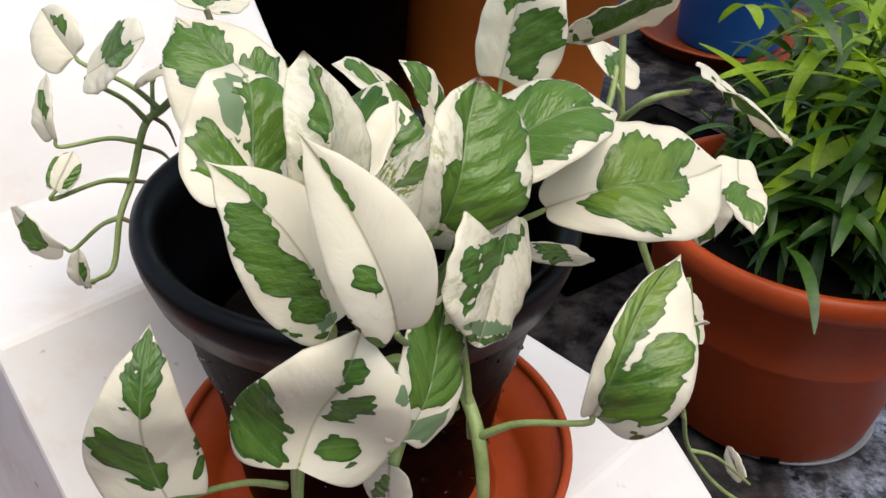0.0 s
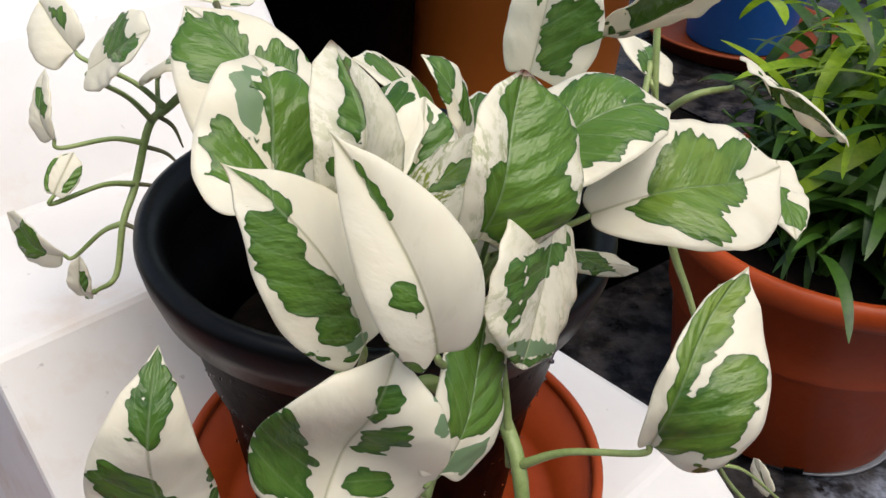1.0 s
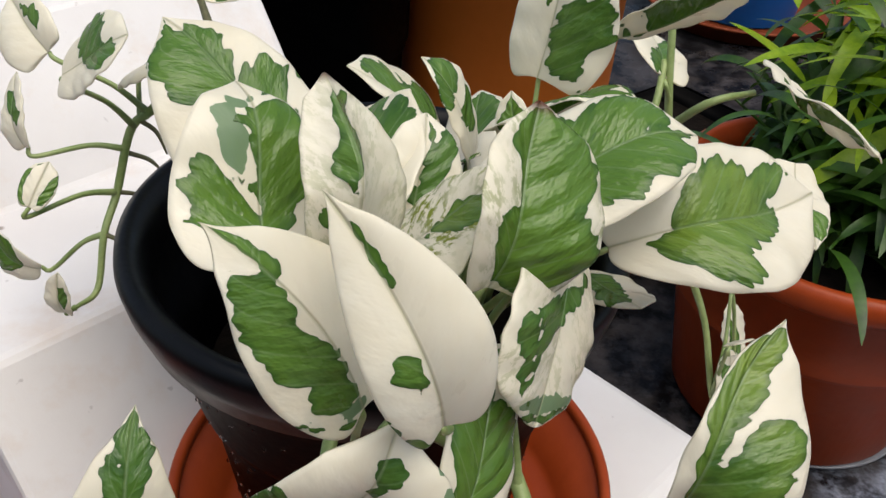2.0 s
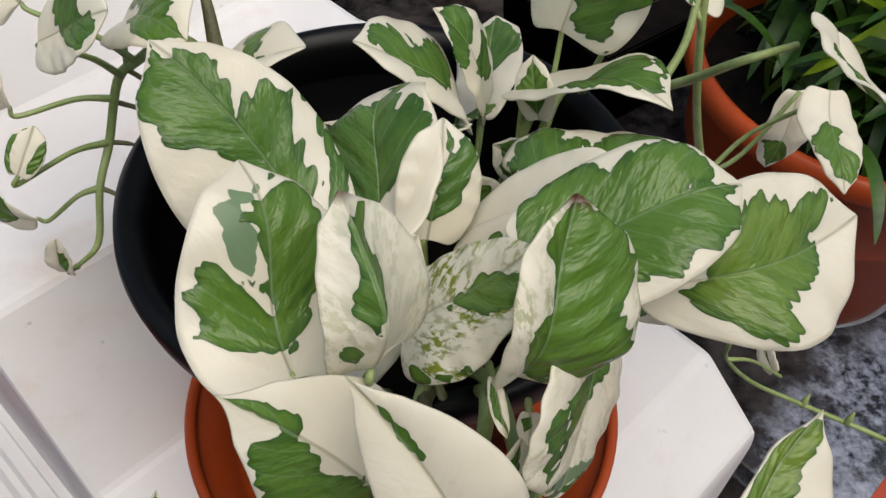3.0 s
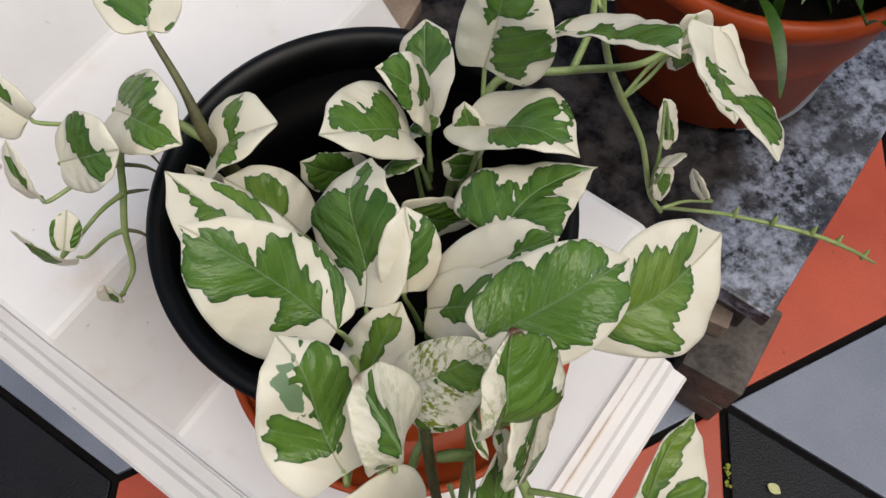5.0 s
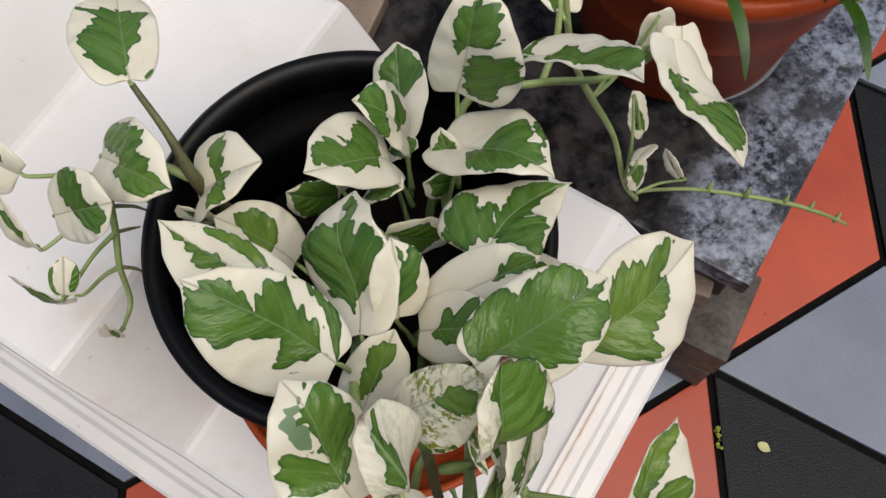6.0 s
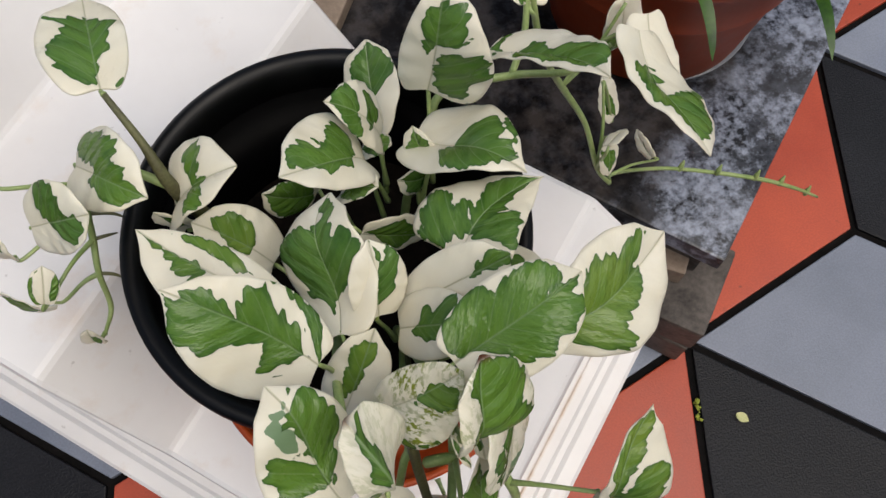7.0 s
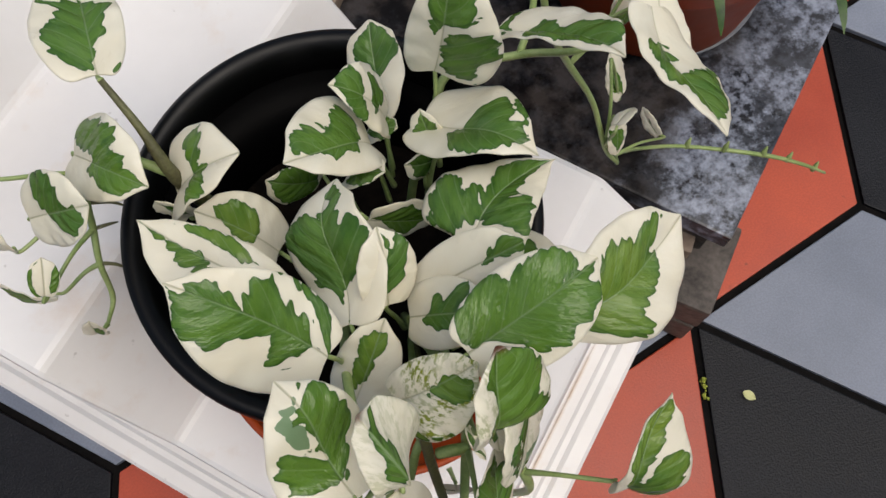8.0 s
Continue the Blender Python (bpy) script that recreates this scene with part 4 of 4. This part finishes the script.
# twin a
leaf((0.2069, 0.0849, 0.6366), (0.2049, 0.032, 0.6205), -0.154, 0.253, 0.289, 0.031, 0.139, 0.363, 0.640,
     green=[[(0.5, 0.84), (0.34, 0.12), (0.4, -0.28), (0.56, -0.06), (0.66, -0.76), (0.82, -0.96), (0.92, -0.82), (0.89, 0.54), (0.75, 0.66), (0.63, 1.0)]], sway=0.042, curl=-0.033)
# twin b
leaf((0.2069, 0.1123, 0.6128), (0.2051, 0.1077, 0.5613), -0.217, 0.285, 0.261, 0.082, 0.176, 0.42, 0.58,
     green=[[(0.55, 0.88), (0.57, -0.1), (0.88, -0.9), (0.96, 0.38)]])
# tall small
leaf((0.1308, 0.0804, 0.6832), (0.1261, 0.1336, 0.687), 0.556, 0.355, 0.351, 0.085, 0.214, 0.44, 0.56,
     green=[[(0.91, 0.93), (0.34, 0.2), (0.03, 0.4), (0.01, -1)]], to=(0.135, 0.079, 0.668))
# vine top
leaf((-0.0829, 0.0699, 0.7171), (-0.0886, 0.1347, 0.7017), 0.276, 0.372, 0.254, 0.067, 0.171, 0.424, 0.500,
     green=[[(0.47, -0.76), (0.4, -0.84), (0.24, -0.8), (0.12, -0.6), (0.03, -0.14), (0.14, 0.02), (0.25, 0.06), (0.31, 0.46), (0.5, 0.56), (0.63, 0.88), (0.75, -0.9), (0.63, -0.46), (0.5, -0.5)], [(0.03, 1.0), (0.08, 1.0), (0.13, 1.0), (0.14, 0.94), (0.05, 0.8)]], sway=-0.003, curl=0.006, to=(-0.0814, 0.0657, 0.7184))
# vine two
leaf((-0.1087, 0.0505, 0.6882), (-0.0732, 0.0139, 0.7092), 0.102, 0.418, 0.301, 0.133, 0.278, 0.431, 0.583,
     green=[[(0.03, -0.72), (0.1, -1.0), (0.28, -0.88), (0.5, -0.84), (0.63, -0.92), (0.69, -0.7), (0.55, -0.42), (0.69, -0.48), (0.78, -0.44), (0.78, -0.22), (0.86, -0.32), (0.99, -0.08), (0.9, 0.7), (0.82, 0.84), (0.59, 0.4), (0.42, 0.2), (0.39, -0.18), (0.15, -0.14)]], sway=-0.023, curl=-0.017, to=(-0.109, 0.044, 0.67))
# vine three
leaf((-0.1271, 0.0168, 0.7039), (-0.0939, 0.0036, 0.728), 0.225, 0.447, 0.362, 0.018, 0.181, 0.401, 0.519,
     green=[[(0.31, -0.96), (0.5, -0.96), (0.66, -0.88), (0.69, -0.34), (0.65, -0.06), (0.83, -0.08), (0.91, 0.3), (0.89, 0.74), (0.69, 0.88), (0.49, 0.44), (0.31, -0.16), (0.25, -0.48)]], sway=-0.004, curl=-0.012, to=(-0.112, 0.043, 0.668))
# vine one
leaf((-0.1423, 0.0426, 0.7017), (-0.1649, 0.0675, 0.716), -0.638, 0.459, 0.339, 0.118, 0.393, 0.296, 0.652,
     green=[[(0.64, 0.3), (0.44, 0.72), (0.33, 0.7), (0.25, 0.56), (0.19, 0.28), (0.51, 0.18)]], sway=0.042, curl=0.025, to=(-0.105, 0.0448, 0.6738))
# vine n
leaf((-0.1518, 0.0216, 0.6676), (-0.1562, 0.0387, 0.6941), -0.804, 0.321, 0.288, 0.113, 0.234, 0.397, 0.603,
     green=[[(0.76, -0.52), (0.72, 0.2), (0.44, 0.84), (0.28, 0.6), (0.44, -0.12), (0.63, -0.48)]], sway=-0.020, curl=0.032, to=(-0.1165, 0.041, 0.657))
# vine curl
leaf((-0.1464, 0.0005, 0.6513), (-0.1399, 0.0145, 0.6653), 0.329, 0.350, 0.354, 0.058, 0.159, 0.457, 0.530,
     green=[[(0.26, -0.96), (0.67, -1.0), (0.91, -0.68), (0.41, -0.76), (0.12, -0.66), (0.01, -0.34), (0.08, -0.84)], [(0.78, 1.0), (0.59, 0.52), (0.27, 0.26), (0.09, 0.5), (0.15, 0.9)]], sway=0.010, curl=0.010, to=(-0.1222, 0.0346, 0.638))
# vine low
leaf((-0.158, 0.017, 0.6059), (-0.1875, 0.0311, 0.621), -1.291, 0.364, 0.313, 0.114, 0.278, 0.473, 0.549,
     green=[[(0.79, -0.6), (0.63, 0.92), (0.37, 1.0), (0.17, 0.42), (0.19, -0.18), (0.39, -0.68), (0.6, -0.94)]], sway=-0.014, curl=0.049, to=(-0.1265, 0.0209, 0.624))
# vine end
leaf((-0.1387, -0.0081, 0.6013), (-0.1371, -0.0093, 0.6245), -0.035, 0.280, 0.257, 0.109, 0.219, 0.400, 0.598,
     green=[[(0.69, -0.02), (0.75, 0.68), (0.49, 0.88), (0.23, 0.46), (0.36, 0.14)]], sway=-0.015, curl=0.028, to=(-0.135, -0.005, 0.602))
# tip b
leaf((-0.0695, 0.0213, 0.6541), (-0.0328, 0.0226, 0.7013), -0.782, 0.430, 0.329, 0.202, 0.537, 0.547, 0.481,
     green=[[(0.61, -0.64), (0.67, -0.84), (0.76, -0.86), (0.78, -0.56), (0.66, -0.12), (0.72, -0.06), (0.78, 0.42), (0.77, 0.92), (0.67, 0.92), (0.59, 1.0), (0.64, 0.48), (0.57, -0.38)]], sway=0.002, curl=0.014, to=(-0.055, 0.025, 0.63))
# back l
leaf((-0.0316, -0.009, 0.6479), (-0.0605, 0.0074, 0.6853), 0.136, 0.289, 0.375, 0.031, 0.122, 0.432, 0.597,
     green=[[(0.82, 0.46), (0.72, 0.72), (0.54, 0.68), (0.39, 0.48), (0.31, 0.2), (0.33, -0.22), (0.47, -0.34), (0.64, -0.2), (0.78, 0.04)]], sway=0.038, curl=0.020, to=(-0.02, -0.02, 0.63), gold=0.5)
# dark one
leaf((-0.0026, 0.0315, 0.6299), (-0.0277, 0.0227, 0.6629), -0.861, 0.335, 0.318, 0.081, 0.182, 0.42, 0.58,
     green=[[(0.99, 0.03), (0.86, 1), (0.61, 1), (0.24, 0.45), (0.01, -0.4), (0.14, -1), (0.38, -1), (0.79, -0.72)]], to=(0.01, 0.0, 0.61), ripple=0.7)
# dark two
leaf((0.0092, 0.0151, 0.655), (0.0289, 0.0028, 0.6817), -0.895, 0.333, 0.327, 0.065, 0.166, 0.42, 0.58,
     green=[[(0.14, 0.28), (0.18, -0.82), (0.56, -0.85), (0.99, -0.02), (0.89, 1), (0.71, 1)]], to=(0.012, 0.01, 0.61), ripple=0.7)
# dark three
leaf((0.0154, -0.0125, 0.6649), (0.0524, -0.0105, 0.6364), 0.949, 0.324, 0.320, 0.038, 0.138, 0.42, 0.58,
     green=[[(0.03, -0.27), (0.29, -0.9), (0.82, -0.45), (0.57, 0.75)]], to=(0.015, -0.02, 0.61))
# dark four
leaf((0.0269, 0.0399, 0.65), (0.0417, 0.03, 0.6675), -0.607, 0.330, 0.330, 0.050, 0.150, 0.42, 0.58,
     green=[[(0.01, 0.03), (0.2, -1), (0.94, -0.8), (0.96, 1), (0.7, 1)]], to=(0.03, 0.02, 0.6), ripple=0.7)
# dark five
leaf((0.0561, 0.0097, 0.6798), (0.0514, 0.0175, 0.7041), -0.636, 0.311, 0.293, 0.066, 0.165, 0.42, 0.58,
     green=[[(0.04, 0), (0.52, -0.88), (0.96, -0.05), (0.69, 0.88)]], to=(0.05, 0.01, 0.62))
# tiny left
leaf((-0.0657, 0.017, 0.6598), (-0.0775, 0.0179, 0.6839), -1.072, 0.317, 0.317, 0.043, 0.144, 0.42, 0.58,
     green=[[(0.15, 0.23), (0.77, 0.65), (0.9, 0.07), (0.28, -0.47)]], to=(-0.055, 0.02, 0.62))
# low d
leaf((0.0209, -0.1393, 0.5994), (0.0212, -0.1448, 0.6323), -0.263, 0.290, 0.280, 0.055, 0.155, 0.42, 0.58,
     green=[[(0.36, -0.72), (0.77, -0.2), (0.7, 0.07), (0.29, -0.17), (0.21, -0.7)]], to=(0.02, -0.13, 0.6))
# dark six
leaf((0.0591, 0.02, 0.645), (0.0401, 0.0095, 0.6661), -0.963, 0.344, 0.316, 0.109, 0.215, 0.43, 0.57,
     green=[[(0.99, 0.65), (0.77, 1), (0.34, 0.6), (0.28, -0.9), (0.73, -0.75)]], to=(0.045, 0.0, 0.61), ripple=0.7)
# hang p
leaf((0.2144, 0.0928, 0.492), (0.2068, 0.111, 0.5242), 0.500, 0.325, 0.312, 0.010, 0.109, 0.42, 0.58,
     green=[[(0.76, -0.42), (0.45, 0.28), (0.01, 0.3), (0.24, -0.68)]], to=(0.1989, 0.0964, 0.5438))
# tiny a
leaf((0.1932, 0.0597, 0.5244), (0.1926, 0.0464, 0.4999), -0.449, 0.327, 0.336, 0.033, 0.131, 0.42, 0.58,
     green=[[(0.11, 1), (0.23, -0.4), (0.62, -0.72), (0.88, -0.02), (0.38, 0.68)]], to=(0.1868, 0.055, 0.5))
# tiny b
leaf((0.1874, 0.0522, 0.54), (0.2053, 0.0634, 0.5337), -1.089, 0.331, 0.330, 0.054, 0.155, 0.42, 0.58, to=(0.1868, 0.055, 0.5))
# tiny c
leaf((0.2855, 0.1144, 0.3384), (0.2782, 0.1415, 0.3468), -1.256, 0.337, 0.324, 0.078, 0.181, 0.42, 0.58,
     green=[[(0.69, 0.43), (0.1, -0.05), (0.42, 0.07)]], to=(0.225, 0.085, 0.4))


# ---- stems of the trailing plant ----
stalk([(0.02, -0.04, 0.575), (0.028, -0.08, 0.645), (0.036, -0.105, 0.672), (0.0436, -0.124, 0.658), (0.052, -0.1448, 0.645), (0.055, -0.152, 0.61), (0.05, -0.15, 0.56)], [0.0026, 0.0026, 0.0024, 0.0024, 0.0026, 0.0022, 0.0018])
stalk([(0.0, -0.05, 0.575), (-0.004, -0.09, 0.64), (-0.008, -0.125, 0.655), (-0.011, -0.15, 0.625), (-0.012, -0.155, 0.58)], [0.0026, 0.0026, 0.0024, 0.0022, 0.0018])
stalk([(0.03, -0.03, 0.575), (0.03, -0.06, 0.63), (0.032, -0.085, 0.675), (0.028, -0.105, 0.69)], [0.0026, 0.0024, 0.0022, 0.002])
stalk([(-0.01, -0.03, 0.575), (-0.012, -0.06, 0.64), (-0.012, -0.09, 0.69), (-0.012, -0.115, 0.7)], [0.0026, 0.0024, 0.0022, 0.002])
stalk([(0.04, 0.02, 0.575), (0.045, 0.02, 0.62), (0.05, 0.018, 0.655), (0.056, 0.02, 0.68)], [0.0028, 0.0026, 0.0022, 0.002])
stalk([(0.05, 0.04, 0.575), (0.062, 0.04, 0.63), (0.075, 0.055, 0.66), (0.114, 0.055, 0.66), (0.135, 0.03, 0.695), (0.157, 0.037, 0.698)], [0.0028, 0.0026, 0.0024, 0.0022, 0.0018, 0.0014])
stalk([(0.02, -0.06, 0.6), (0.0135, -0.105, 0.672), (0.0112, -0.1182, 0.66), (0.007, -0.1235, 0.655), (0.0009, -0.1326, 0.635)], [0.0024, 0.0024, 0.0023, 0.0022, 0.002])
stalk([(0.022, -0.06, 0.6), (0.014, -0.11, 0.675), (0.0126, -0.1251, 0.66), (0.0127, -0.1345, 0.645), (0.0133, -0.1455, 0.633)], [0.0026, 0.0026, 0.0025, 0.0024, 0.0022], OLDSTEM)
stalk([(0.033, -0.07, 0.61), (0.0325, -0.11, 0.678), (0.0307, -0.124, 0.66), (0.0268, -0.136, 0.645), (0.0226, -0.148, 0.633)], [0.0026, 0.0026, 0.0025, 0.0024, 0.0022])
stalk([(0.0166, -0.1271, 0.66), (0.023, -0.128, 0.664), (0.0294, -0.1283, 0.66)], [0.0026, 0.0028, 0.0026])
# the runner that hangs past the rim over the slab
stalk([(0.13, 0.092, 0.72), (0.1347, 0.0784, 0.6663), (0.146, 0.08, 0.62), (0.161, 0.0833, 0.5781), (0.178, 0.072, 0.54), (0.1868, 0.055, 0.50), (0.2, 0.052, 0.47)], [0.0018, 0.002, 0.002, 0.0024, 0.0019, 0.0019, 0.0016])
stalk([(0.114, 0.055, 0.66), (0.125, 0.07, 0.672), (0.13, 0.085, 0.69)], [0.002, 0.0018, 0.0017])
stalk([(0.2, 0.052, 0.47), (0.225, 0.085, 0.40), (0.27, 0.11, 0.33), (0.3239, 0.1141, 0.2909), (0.3986, 0.0916, 0.271), (0.45, 0.082, 0.235), (0.487, 0.0765, 0.2)], [0.0016, 0.0016, 0.0018, 0.002, 0.0024, 0.002, 0.0014])
stalk([(0.161, 0.0833, 0.5781), (0.18, 0.092, 0.6), (0.202, 0.084, 0.629)], [0.0015, 0.0013, 0.0012], None, "stalk")
stalk([(0.161, 0.0833, 0.5781), (0.182, 0.094, 0.585), (0.205, 0.107, 0.617)], [0.0015, 0.0013, 0.0012], None, "stalk")
stalk([(0.1868, 0.055, 0.50), (0.195, 0.075, 0.52), (0.1989, 0.0964, 0.5438)], [0.0014, 0.0012, 0.001], None, "stalk")
for x, y, z in ((0.3239, 0.1141, 0.2909), (0.36, 0.103, 0.283), (0.3986, 0.0916, 0.271), (0.43, 0.086, 0.25), (0.47, 0.08, 0.213)):
    stalk([(x, y, z - 0.002), (x + 0.001, y + 0.001, z + 0.005), (x + 0.003, y + 0.003, z + 0.011)], [0.0026, 0.0026, 0.0008], None, "bud")
# the vine that hangs over the white coping
stalk([(-0.04, 0.02, 0.575), (-0.06, 0.028, 0.64), (-0.0667, 0.0296, 0.684), (-0.072, 0.045, 0.705), (-0.0814, 0.0657, 0.7184)], [0.0046, 0.0044, 0.0036, 0.0022, 0.0016], OLDSTEM)
stalk([(-0.0667, 0.0296, 0.684), (-0.085, 0.04, 0.69), (-0.105, 0.0448, 0.6738), (-0.1141, 0.0426, 0.6651), (-0.1222, 0.0346, 0.6381), (-0.1265, 0.0209, 0.624), (-0.1302, 0.0095, 0.601), (-0.135, -0.005, 0.602)],
      [0.0026, 0.0023, 0.0021, 0.0021, 0.002, 0.0018, 0.0016, 0.001])
for x, y, z, dx, dy, dz in ((-0.109, 0.044, 0.67, 0.012, -0.008, -0.012), (-0.116, 0.041, 0.655, 0.016, -0.004, -0.008), (-0.1222, 0.0346, 0.638, 0.012, 0.002, -0.004), (-0.1265, 0.0209, 0.624, 0.012, -0.004, -0.01)):
    stalk([(x, y, z), (x + dx * 0.6, y + dy * 0.4, z + dz * 0.3), (x + dx, y + dy, z + dz)], [0.0012, 0.001, 0.0004], OLDSTEM, "air_root")


# ---- the grassy plant in the terracotta pot ----
def grassy_plant():
    t = thing("grassy_plant", "leafy plant of narrow arching bright green blades, in the terracotta pot", "potted plant", (RP[0], RP[1], RP[2] + 0.204))
    rnd = random.Random(7)

    def blade(L, w, droop, twist):
        bm = bmesh.new()
        n = 12
        rows = []
        for i in range(n + 1):
            u = i / n
            ang = droop * u
            x = L * (math.sin(ang) / droop if droop else u)
            z = -L * (1 - math.cos(ang)) / droop if droop else 0
            hw = w * (4 * u * (1 - u)) ** 0.6 * (1 - 0.35 * u) + 0.0003
            c, s = math.cos(twist * u), math.sin(twist * u)
            rows.append([bm.verts.new((x, k * hw * c, z + k * hw * s + (0.25 * hw if k else 0.0))) for k in (-1, 0, 1)])
        for a, b in zip(rows, rows[1:]):
            for k in range(2):
                bm.faces.new((a[k], b[k], b[k + 1], a[k + 1]))
        return bm

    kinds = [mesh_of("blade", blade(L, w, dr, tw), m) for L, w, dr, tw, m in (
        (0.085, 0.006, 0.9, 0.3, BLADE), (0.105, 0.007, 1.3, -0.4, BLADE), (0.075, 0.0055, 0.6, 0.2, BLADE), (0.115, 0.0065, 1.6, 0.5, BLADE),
        (0.09, 0.006, 1.2, 0.3, BLADE_SHADED), (0.11, 0.0065, 1.7, -0.3, BLADE_SHADED), (0.075, 0.006, 0.9, 0.4, BLADE_SHADED))]
    rest = {False: bmesh.new(), True: bmesh.new()}
    count = 0
    for s in range(95):
        a, r = rnd.uniform(0, 6.283), 0.105 * math.sqrt(rnd.random())
        x, y = r * math.cos(a) + 0.018, r * math.sin(a) + 0.01
        h = rnd.uniform(0.06, 0.27) * (1.1 - 2.2 * r)
        lean = rnd.uniform(0.2, 0.9)
        top = Vector((x + 0.25 * h + lean * r * math.cos(a) + rnd.uniform(-0.03, 0.03), y + lean * r * math.sin(a) + rnd.uniform(-0.03, 0.03), h))
        az = rnd.uniform(0, 6.28)
        if x < -0.07 and h > 0.12:
            h *= 0.5
            top.z = h
        path = spline([(x, y, -0.01), (x * 1.02 + 0.1 * h, y * 1.02, h * 0.5), top], 6)
        if s % 3 == 0:
            part("culm", tube(path, [0.0022, 0.0018, 0.0012], 6, 1), BLADE_SHADED, t)
        near = (x - y) > 0.02 and h > 0.05
        for k in range(11):
            f = 0.2 + 0.8 * k / 10
            p = path[min(int(f * (len(path) - 1)), len(path) - 1)]
            az += 2.4 + rnd.uniform(-0.4, 0.4)
            up = rnd.uniform(-15, 55) + (25 if f > 0.9 else 0)
            # low blades always take the copy with shade in its colour
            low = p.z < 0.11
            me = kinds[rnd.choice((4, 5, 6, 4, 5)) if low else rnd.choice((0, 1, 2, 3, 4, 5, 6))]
            m = Matrix.Translation(p) @ Matrix.Rotation(az, 4, "Z") @ Matrix.Rotation(-radians(up), 4, "Y") @ Matrix.Rotation(rnd.uniform(-0.6, 0.6), 4, "X") @ Matrix.Scale(rnd.uniform(0.75, 1.3), 4)
            ends = [m @ me.vertices[k].co for k in (19, 37)]
            if any(math.hypot(e.x, e.y) > (0.128 if e.x + e.y < 0.06 else 0.142) and e.z < 0.05 for e in ends):
                continue
            if min(e.x for e in ends) < -0.095 and rnd.random() < 0.85:
                continue
            if near and count < 300:
                ob = new("blade", me)
                ob.parent = t
                ob.matrix_local = m
                count += 1
            else:
                heap = rest[me.materials[0] == BLADE]
                first = len(heap.verts)
                heap.from_mesh(me)
                heap.verts.ensure_lookup_table()
                for vt in heap.verts[first:]:
                    vt.co = m @ vt.co
    tagged(part("foliage", rest[True], BLADE, t, "dense narrow bright green blades"), kind="stuff")
    tagged(part("foliage", rest[False], BLADE_SHADED, t, "dense narrow green blades with the clump's inner shade in their colour"), kind="stuff")
    return count


grassy_plant()


# ---- fallen bits on the floor ----
def litter():
    rnd = random.Random(11)
    moss = simple("yellow green moss", (0.16, 0.2, 0.02), (0.32, 0.33, 0.05), 80, 0.9, relief=0.002)
    bm = bmesh.new()
    for k in range(26):
        f = rnd.random()
        x, y = 0.349 - 0.008 * f + rnd.uniform(-0.003, 0.003), -0.070 - 0.026 * f
        bmesh.ops.create_icosphere(bm, subdivisions=1, radius=rnd.uniform(0.0012, 0.0028), matrix=Matrix.Translation((x, y, rnd.uniform(-0.004, 0.003))) @ Matrix.Diagonal((1, 1, 0.7, 1)))
    tagged(part("moss_tuft", bm, moss), "yellow green tuft of moss in a paver joint", "moss", kind="stuff")
    bm = bmesh.new()
    rows = []
    for i in range(7):
        u = i / 6
        w = 0.0055 * math.sin(math.pi * min(u + 0.05, 1)) ** 0.7 + 0.0003
        rows.append([bm.verts.new((u * 0.016 - 0.008, k * w, 0.0012 + 0.0015 * abs(k) + 0.001 * math.sin(3 * u))) for k in (-1, -0.5, 0, 0.5, 1)])
    for a, b in zip(rows, rows[1:]):
        for k in range(4):
            bm.faces.new((a[k], b[k], b[k + 1], a[k + 1]))
    petal = part("fallen_leaf", bm, simple("pale yellow dry leaf", (0.42, 0.42, 0.18), (0.55, 0.55, 0.28), 120, 0.6))
    petal.matrix_world = pose(0.3915, -0.107, 0.001, 0, 0, -50)
    tagged(petal, "small pale yellow fallen leaf on a charcoal paver", "leaf")


litter()


# ---- pavers, each a piece of the floor ----
def pavers():
    side, ang, c = 0.2705, radians(17.0), Vector((0.3627, -0.0019))
    e = [Vector((math.cos(ang + k * math.pi / 3), math.sin(ang + k * math.pi / 3))) for k in range(6)]

    def rhomb(a, b, gap):
        mid = (a + b) * side * 0.5
        pts = [Vector((0, 0)), a * side, (a + b) * side, b * side]
        bm = bmesh.new()
        block(bm, [tuple((p - mid) * (1 - gap)) for p in pts], -0.022, 0.0, 0.0015)
        return bm, mid

    kinds = [(e[0], e[1], TILE_RED), (e[5], e[0], TILE_GREY), (e[4], e[5], TILE_BLACK)]
    meshes = [(mesh_of("paver", rhomb(a, b, 0.042)[0], m, False), rhomb(a, b, 0.042)[1]) for a, b, m in kinds]
    # six-fold corners lie on a lattice three rhombs to a cell
    u, v = (e[0] + e[1]) * side, (e[1] + e[2]) * side
    count = 0
    for i in range(-5, 6):
        for j in range(-5, 6):
            o = c + u * i + v * j
            if (o - Vector((0.1, 0.3))).length > 1.75:
                continue
            for me, mid in meshes:
                ob = new("paver", me)
                ob.parent = floor
                ob.location = (o.x + mid.x, o.y + mid.y, random.uniform(-0.0012, 0.0012))
                count += 1
    return count


pavers()
